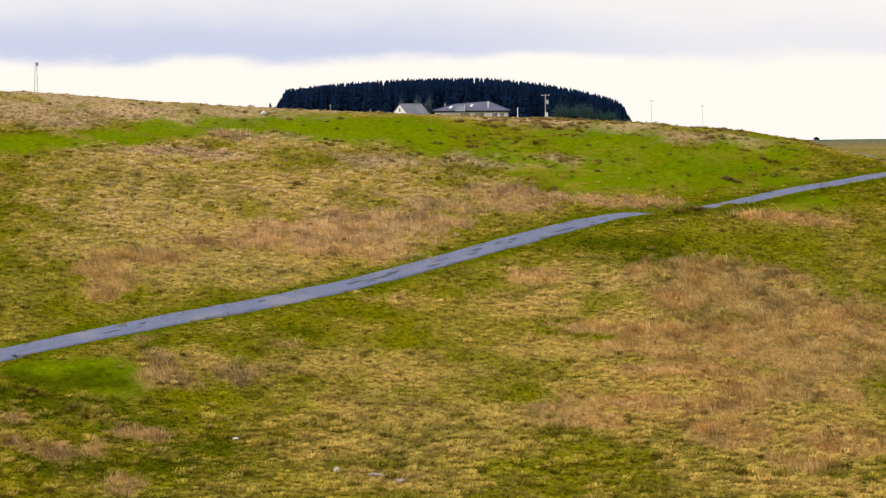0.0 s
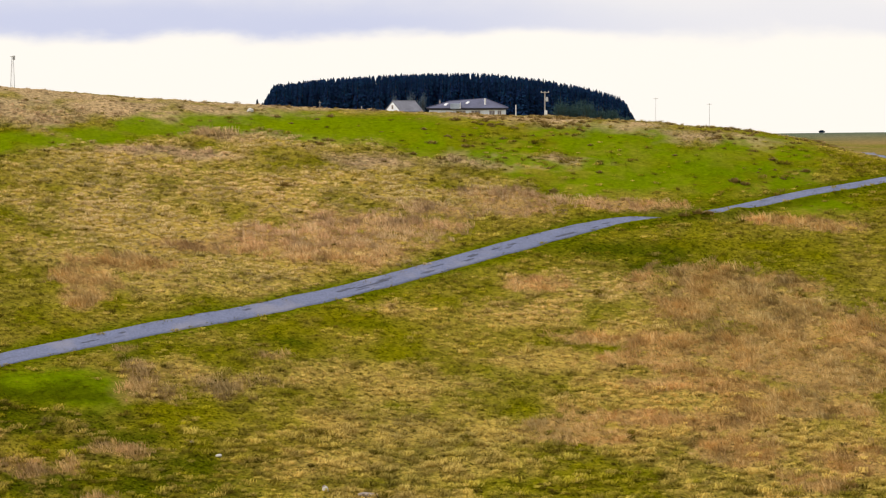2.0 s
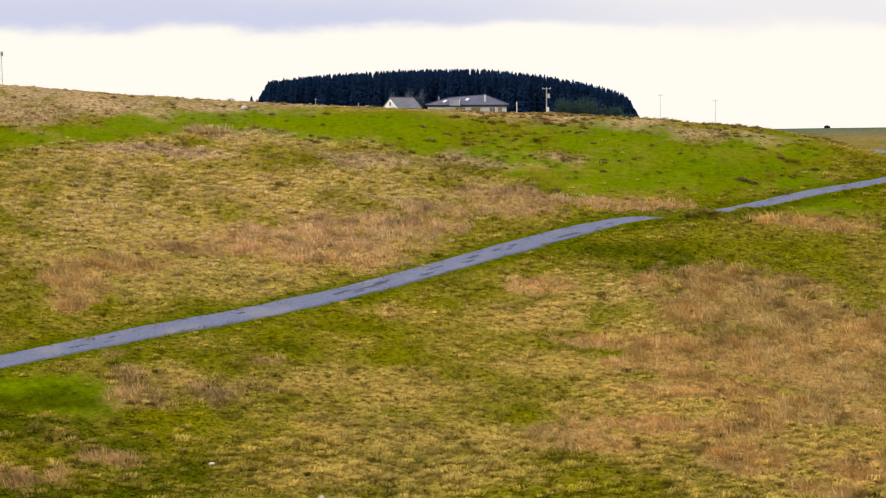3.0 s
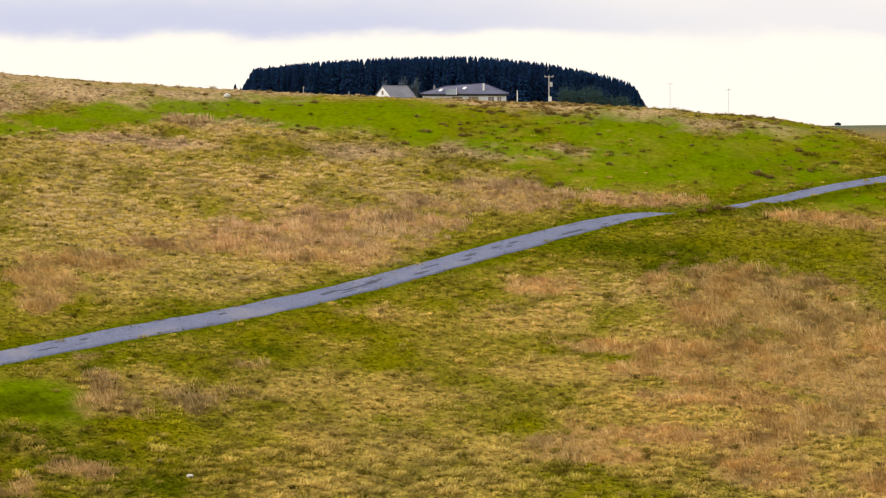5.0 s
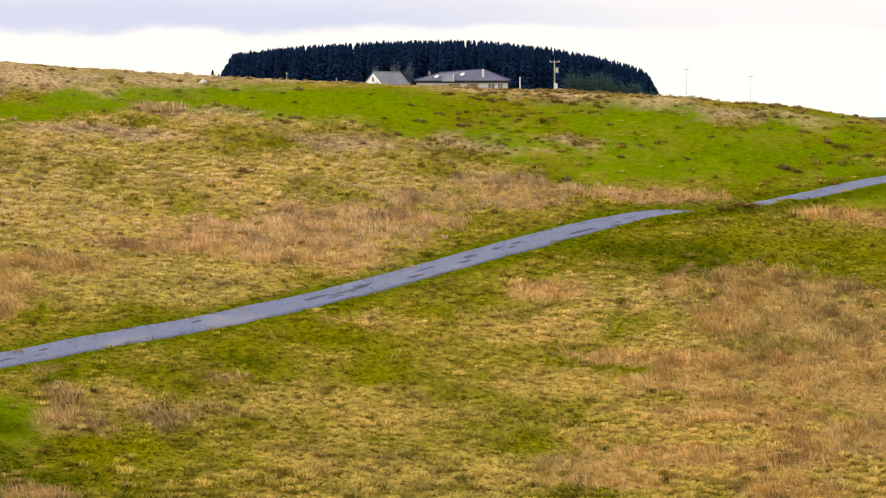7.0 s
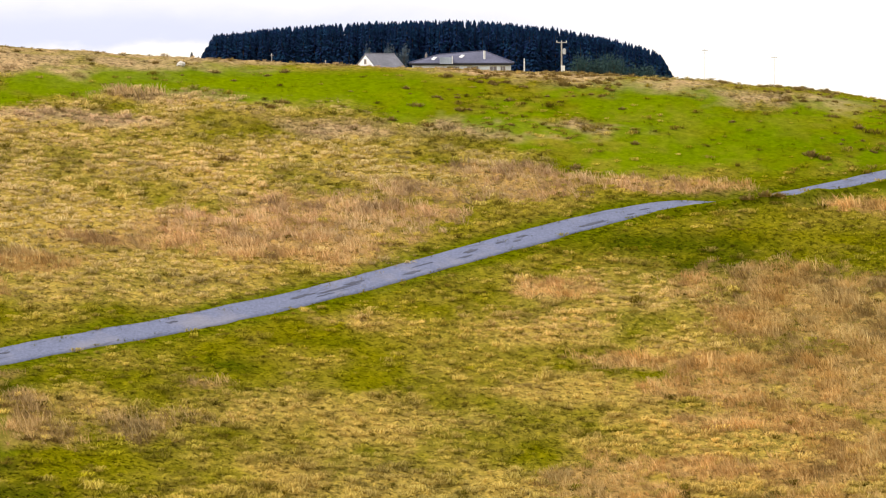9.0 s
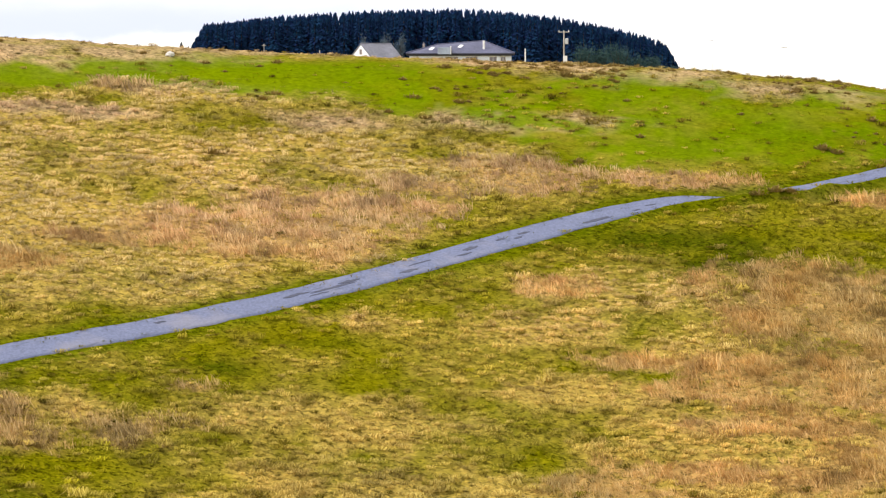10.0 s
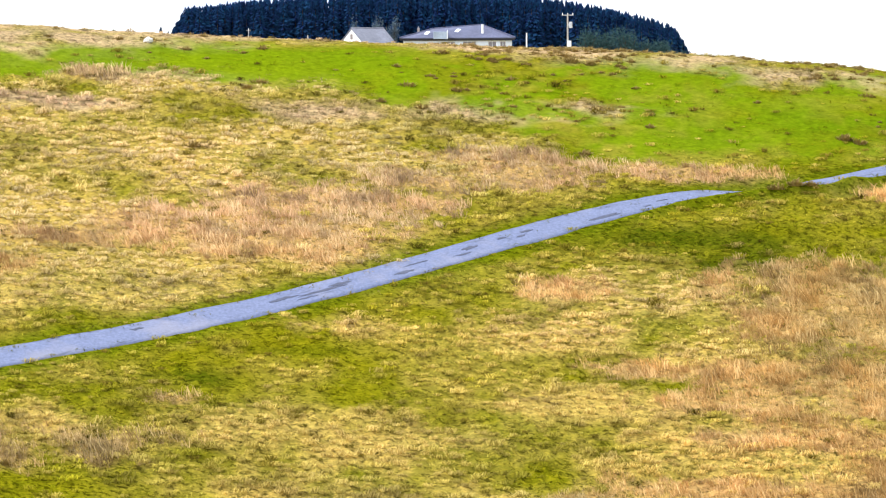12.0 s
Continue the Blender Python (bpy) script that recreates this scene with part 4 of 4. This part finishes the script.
def barn(m):
    """Gable faces -x in its own axes."""
    h = thing("cottage", m, "small white gabled cottage with a weathered slate roof", "house")
    L, W, eave, rise = 6.0, 2.8, 3.2, 2.1
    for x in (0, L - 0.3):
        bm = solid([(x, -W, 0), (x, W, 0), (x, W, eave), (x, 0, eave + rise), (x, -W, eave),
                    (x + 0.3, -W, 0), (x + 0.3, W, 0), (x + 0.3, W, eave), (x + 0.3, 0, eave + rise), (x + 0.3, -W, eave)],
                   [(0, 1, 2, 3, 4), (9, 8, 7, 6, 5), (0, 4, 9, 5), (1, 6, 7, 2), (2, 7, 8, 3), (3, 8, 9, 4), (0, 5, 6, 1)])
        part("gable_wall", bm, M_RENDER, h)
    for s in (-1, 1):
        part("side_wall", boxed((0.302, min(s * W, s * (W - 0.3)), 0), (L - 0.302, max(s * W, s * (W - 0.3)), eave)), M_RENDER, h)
        e, o = W + 0.25, 0.12
        zlow = eave - 0.25 * rise / W
        bm = solid([(-o, s * e, zlow + 0.03), (L + o, s * e, zlow + 0.03), (L + o, 0, eave + rise + 0.03), (-o, 0, eave + rise + 0.03),
                    (-o, s * e, zlow + 0.18), (L + o, s * e, zlow + 0.18), (L + o, 0, eave + rise + 0.18), (-o, 0, eave + rise + 0.18)],
                   [(0, 1, 2, 3), (7, 6, 5, 4), (0, 4, 5, 1), (1, 5, 6, 2), (2, 6, 7, 3), (3, 7, 4, 0)])
        part("roof_slope", bm, M_TILE, h, "weathered slate roof slope")
    part("ridge", rod(bmesh.new(), (-0.14, 0, eave + rise + 0.19), (L + 0.14, 0, eave + rise + 0.19), 0.1, 0.1, 8), M_TILE, h)
    # gable window with surround
    bm = bmesh.new()
    box(bm, (-0.06, -0.42, 3.62), (-0.003, 0.42, 3.7))
    box(bm, (-0.06, -0.42, 4.52), (-0.003, 0.42, 4.6))
    box(bm, (-0.06, -0.42, 3.702), (-0.003, -0.34, 4.518))
    box(bm, (-0.06, 0.34, 3.702), (-0.003, 0.42, 4.518))
    w = part("window", bm, M_TRIM, h, "narrow gable window")
    part("pane", boxed((-0.04, -0.338, 3.703), (-0.004, 0.338, 4.517)), M_GLASS, w)
    return h


def track_line_wall(points, tall):
    """Low dry-stone wall with a rough top, standing in for a pale track."""
    line, side = spline(points, 0.5)
    bm = bmesh.new()
    rings = []
    for p, sd in zip(line, side):
        g = float(land(p[0], p[1])) - 0.3
        ring = []
        for o, u in ((-0.28, 0), (-0.24, 0.8), (-0.12, 1.0), (0.12, 1.0), (0.24, 0.8), (0.28, 0)):
            q = p + sd * (o + 0.05 * noise.noise(Vector((p[0] * 2, p[1] * 2, o * 9))))
            ring.append(bm.verts.new((q[0], q[1], g + u * (tall + 0.3) * (1 + 0.2 * noise.noise(Vector((p[0] * 1.7, o * 5, 3)))))))
        rings.append(ring)
    for a, b in zip(rings, rings[1:]):
        for j in range(5):
            bm.faces.new((a[j], a[j + 1], b[j + 1], b[j]))
    bm.faces.new(rings[0])
    bm.faces.new(rings[-1][::-1])
    bmesh.ops.recalc_face_normals(bm, faces=bm.faces[:])
    return tagged(part("track_line_wall", bm, M_STONE), "low stone wall standing in for the pale track by the cottage", "wall")


# added wall: draws the pale line of a track along the crest
track_line_wall([(-23, 863.2), (-18.7, 863.2), (-15.8, 863.9), (-12.9, 864.5), (-10, 865.4), (-8.6, 866.3), (-7.2, 867.6)], 0.3)


def plateau(x, y):
    return float(land(np.array([x]), np.array([y]))[0])


bungalow(pose(9.0, 876, 61.05) @ Matrix.Scale(0.687, 4))
barn(pose(-8.9, 870.7, 60.65, 0, 0, 37) @ Matrix.Scale(0.714, 4))


# ---------------------------------------------------------------- poles, posts and mast
def transformer_pole(x, y):
    z, top = plateau(x, y), 65.88
    h = thing("utility_pole", pose(x, y, z), "grey wooden utility pole with crossarm and transformer", "utility pole")
    t = top - z
    part("pole", rod(bmesh.new(), (0, 0, -0.3), (0, 0, t), 0.112, 0.083, 10), M_WOODPOLE, h)
    arm = part("crossarm", boxed((-0.637, -0.06, t - 0.165), (0.637, 0.06, t - 0.06), 0.015), M_WOODPOLE, h)
    for k in (-0.562, 0, 0.562):
        part("insulator", rod(bmesh.new(), (k, 0, t - 0.06), (k, 0, t + 0.12), 0.045, 0.03), M_TRIM, arm)
    can = part("transformer", rod(bmesh.new(), (0.315, 0, t - 1.5), (0.315, 0, t - 0.9), 0.195, 0.195, 14), M_METAL, h, "grey steel transformer can")
    part("lid", rod(bmesh.new(), (0.315, 0, t - 0.898), (0.315, 0, t - 0.825), 0.21, 0.075, 14), M_METAL, can)
    part("bracket", boxed((0.075, -0.045, t - 1.312), (0.15, 0.045, t - 1.05)), M_METAL, h)
    part("base_box", boxed((-0.075, -0.338, 0.45), (0.375, -0.12, 1.125), 0.022), M_TRIM, h, "white cabinet at the foot")


def plain_pole(x, y, top, r, label, group, arm=0.37):
    z = plateau(x, y)
    h = thing("line_pole", pose(x, y, z), label, "utility pole", group)
    part("pole", rod(bmesh.new(), (0, 0, -0.3), (0, 0, top - z), r, r * 0.75, 8), M_METAL, h)
    part("crossarm", boxed((-arm, -0.03, top - z - 0.12), (arm, 0.03, top - z - 0.06)), M_WOODPOLE, h)
    part("insulator", rod(bmesh.new(), (0, 0, top - z), (0, 0, top - z + 0.13), 0.04, 0.022), M_TRIM, h)


def fence_post(x, y, top, r, mat, label):
    z = plateau(x, y)
    bm = rod(bmesh.new(), (0, 0, -0.2), (0, 0, top - z), r, r * 0.92, 8)
    ob = part("fence_post", bm, mat)
    ob.matrix_basis = pose(x, y, z)
    tagged(ob, label, "post")


transformer_pole(14.52, 865.1)
plain_pole(31.36, 860.1, 64.83, 0.03, "thin pale line pole on the skyline", "line poles")
plain_pole(39.51, 858.9, 63.97, 0.03, "thin pale line pole on the skyline", "line poles")
fence_post(10.07, 865.1, 63.87, 0.08, M_TRIM, "white post beside the bungalow")
plain_pole(-20, 865.1, 64.37, 0.045, "short grey pole with a crossarm on the crest", "line poles", 0.22)
fence_post(-13.6, 865.1, 63.73, 0.07, M_WOODPOLE, "short wooden post on the crest")


def lattice_mast(x, y, top):
    z = plateau(x, y)
    h = thing("lattice_mast", pose(x, y, z), "slender grey steel lattice mast on the skyline", "mast")
    t = top - z

    def leg(k, v):
        half = 0.4 - 0.28 * v
        return Vector((half * (1, -1, -1, 1)[k % 4], half * (1, 1, -1, -1)[k % 4], v * t))

    for k in range(4):
        part("leg", rod(bmesh.new(), leg(k, -0.02), leg(k, 1), 0.03, 0.022, 6), M_METAL, h)
        bm = bmesh.new()
        for i in range(9):
            rod(bm, leg(k, i / 9), leg(k + 1, (i + 1) / 9), 0.013, 0.013, 5)
            rod(bm, leg(k, (i + 1) / 9), leg(k + 1, (i + 1) / 9), 0.013, 0.013, 5)
        part("bracing", bm, M_METAL, h)
    part("antenna", rod(bmesh.new(), (0.22, 0, t - 0.6), (0.22, 0, t + 0.08), 0.19, 0.19, 10), M_METAL, h, "grey drum antenna")
    part("platform", boxed((-0.37, -0.37, t - 0.08), (0.37, 0.37, t - 0.02)), M_METAL, h)


lattice_mast(-68.3, 881.8, 71.7)


# ---------------------------------------------------------------- the plantation and shrubs
def spruce_crown(seed, height, sprays):
    """Drooping sprays round a stem, narrowing to the leader."""
    r = random.Random(seed)
    bm = bmesh.new()
    for i in range(sprays):
        f = ((i + r.random()) / sprays) ** 0.85
        z = height * (0.05 + 0.95 * f)
        a = r.uniform(0, 6.283)
        out = Vector((math.cos(a), math.sin(a), 0))
        side = Vector((-out.y, out.x, 0))
        ln = (1.7 * (1 - f) ** 0.72 + 0.1) * r.uniform(0.45, 1.15)
        droop = ln * r.uniform(-0.1, 0.5) * (1 - 0.6 * f)
        w = ln * 0.17 + 0.05
        root = Vector((0, 0, z + 0.15))
        mid = out * ln * 0.6 + Vector((0, 0, z - droop * 0.3))
        tip = out * ln + Vector((0, 0, z - droop))
        v = [bm.verts.new(p) for p in (root, mid + side * w, tip, mid - side * w, mid + Vector((0, 0, 0.22)), mid - Vector((0, 0, 0.4)) + out * 0.1)]
        for tri in ((0, 1, 4), (1, 2, 4), (2, 3, 4), (3, 0, 4), (0, 2, 5)):
            bm.faces.new([v[t] for t in tri])
    return bm


def spruce(seed, height=10.0):
    h = thing("spruce", Matrix(), "dark green spruce in a dense plantation", "tree", "plantation spruces")
    part("trunk", rod(bmesh.new(), (0, 0, -0.3), (0, 0, height * 0.96), 0.16, 0.02, 6), M_BARK, h)
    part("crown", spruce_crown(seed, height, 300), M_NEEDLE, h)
    return h


def wood_top(x):
    """Height of the plantation's outline, along x."""
    d = x - 1.06
    z = 69.22 - (0.00213 if d < 0 else 0.0058) * d * d
    return z - 1.6 * max(0.0, -27.9 - x) - 1.3 * max(0.0, x - 27.1)


kinds = [spruce(s) for s in range(6)]
r = random.Random(3)
made = 0
for row in range(4):
    n = 72
    for k in range(n):
        x = -29.5 + 58.7 * (k + r.uniform(0.15, 0.85)) / n
        y = 886.5 + row * 5.5 + r.uniform(-1.4, 1.4)
        z = plateau(x, y)
        top = wood_top(x * 896 / y) + r.uniform(-0.1, 0.25) - 0.2 * (3 - row) * r.random() + (y - 896) * 0.012
        size = (top - z) / 10.4
        if size < 0.2:
            continue
        m = pose(x, y, z, 0, 0, r.uniform(0, 360))
        ob = kinds[made] if made < len(kinds) else copy_thing(kinds[r.randrange(len(kinds))], m)
        ob.matrix_basis = m
        girth = (0.48 + 0.34 * size) * r.uniform(0.85, 1.15)
        ob.scale = (girth, girth, size)
        made += 1


# the rest of the plantation, too dense to tell apart
crowns = []
for seed in range(4):
    bm = spruce_crown(seed + 20, 10.0, 150)
    bm.verts.index_update()
    crowns.append((np.array([v.co for v in bm.verts]), np.array([v.index for f in bm.faces for v in f.verts]), np.array([len(f.verts) for f in bm.faces])))
    bm.free()
all_v, all_l, all_s, count = [], [], [], 0
for k in range(460):
    x, y = r.uniform(-29.1, 28.9), r.uniform(889, 913)
    z = plateau(x, y)
    size = (wood_top(x * 896 / y) + r.uniform(-0.35, 0.15) + (y - 896) * 0.012 - z) / 10.4
    if size < 0.3:
        continue
    v, lp, sizes = crowns[k % len(crowns)]
    g, turn = (0.5 + 0.42 * size) * r.uniform(0.9, 1.2), r.uniform(0, 6.28)
    rot = np.array([[math.cos(turn), math.sin(turn), 0], [-math.sin(turn), math.cos(turn), 0], [0, 0, 1]])
    all_v.append((v * (g, g, size)) @ rot + (x, y, z))
    all_l.append(lp + count)
    all_s.append(sizes)
    count += len(v)
all_v, all_l, all_s = np.concatenate(all_v), np.concatenate(all_l), np.concatenate(all_s)
me = bpy.data.meshes.new("plantation_trees")
me.vertices.add(len(all_v))
me.vertices.foreach_set("co", all_v.ravel())
me.loops.add(len(all_l))
me.loops.foreach_set("vertex_index", all_l)
me.polygons.add(len(all_s))
me.polygons.foreach_set("loop_start", np.concatenate([[0], np.cumsum(all_s)[:-1]]))
me.update(calc_edges=True)
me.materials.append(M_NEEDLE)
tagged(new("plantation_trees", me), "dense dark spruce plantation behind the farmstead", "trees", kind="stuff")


def shrub(name, label, x, y, wide, tall, count, seed, mat):
    """Bare bush: limbs with a cloud of fine twigs and catkins."""
    r = random.Random(seed)
    z = plateau(x, y)
    h = thing(name, pose(x, y, z), label, "shrub", "bushes beside the wood")
    bm = bmesh.new()
    tips = []
    for k in range(9):
        a = r.uniform(0, 6.283)
        tip = Vector((math.cos(a) * wide * r.uniform(0.2, 0.8), math.sin(a) * wide * r.uniform(0.2, 0.6), tall * r.uniform(0.55, 0.95)))
        mid = tip * 0.5 + Vector((0, 0, tall * 0.12))
        rod(bm, (0, 0, -0.2), mid, 0.09, 0.06, 5)
        rod(bm, mid, tip, 0.06, 0.02, 5)
        tips += [tip, (tip + mid) / 2, mid]
    part("stem", bm, M_BARK, h)
    bm = bmesh.new()
    for _ in range(count):
        c = r.choice(tips) + Vector((r.gauss(0, wide * 0.2), r.gauss(0, wide * 0.2), r.gauss(0, tall * 0.13)))
        c.z = max(0.1, c.z)
        d = Vector((r.gauss(0, 1), r.gauss(0, 1), r.uniform(0.2, 1.6))).normalized() * r.uniform(0.2, 0.45)
        s = d.cross(Vector((r.gauss(0, 1), r.gauss(0, 1), 0.3))).normalized() * r.uniform(0.015, 0.04)
        v = [bm.verts.new(p) for p in (c - s, c + s, c + d)]
        bm.faces.new(v)
    part("crown", bm, mat, h)


for i, (x, y, wide, tall) in enumerate([(17.1, 880, 1.7, 3.4), (19.2, 881.2, 1.85, 3.8), (21.3, 880, 1.7, 3.6), (23.4, 881.8, 1.7, 3.2), (25.4, 880.6, 1.55, 2.7), (27.1, 881.8, 1.35, 2.0)]):
    shrub("willow_bush", "grey-green leafless willow bush beside the plantation", x, y, wide, tall, 2200, 20 + i, M_TWIG)
for i, (x, y, wide, tall) in enumerate([(-4.4, 878.1, 0.8, 3.75), (-6.2, 878.7, 0.75, 3.7), (-8.6, 878.7, 0.35, 4.0)]):
    shrub("garden_bush", "bluish leafless bush behind the cottage", x, y, wide, tall, 900, 40 + i, M_BIRCH)
for x, y, tall in ((-30.1, 880.6, 2.6), (-29.3, 881.2, 2.2)):
    young = tagged(copy_thing(kinds[0], pose(x, y, plateau(x, y), 0, 0, 40 * x)), "young dark spruce at the end of the wood")
    young.scale = (0.36, 0.36, tall / 10.4)


def thicket(x, y, wide, tall):
    """A low clump of trees far off: short stems under a rounded, uneven canopy."""
    r = random.Random(60)
    h = thing("thicket", pose(x, y, plateau(x, y) - 0.25), "low dark thicket on the far ridge", "trees")
    bm = bmesh.new()
    for k in range(7):
        rod(bm, (wide * (k - 3) / 4, 0, -0.3), (wide * (k - 3) / 4 + r.uniform(-0.1, 0.1), 0, tall * 0.6), 0.06, 0.03, 5)
    part("stem", bm, M_BARK, h)
    bm = bmesh.new()
    for _ in range(900):
        a, u = r.uniform(0, 6.283), r.random() ** 0.5
        c = Vector((math.cos(a) * u * wide, math.sin(a) * u * wide * 0.6, tall * (1 - u * u) ** 0.5 * r.uniform(0.0, 1.0)))
        d = Vector((r.gauss(0, 1), r.gauss(0, 1), r.uniform(0.0, 1.2))).normalized() * r.uniform(0.15, 0.3)
        e = d.cross(Vector((r.gauss(0, 1), r.gauss(0, 1), 0.3))).normalized() * 0.07
        bm.faces.new([bm.verts.new(p) for p in (c - e, c + e, c + d)])
    part("crown", bm, M_NEEDLE, h)


thicket(83, 1321, 0.6, 0.5)
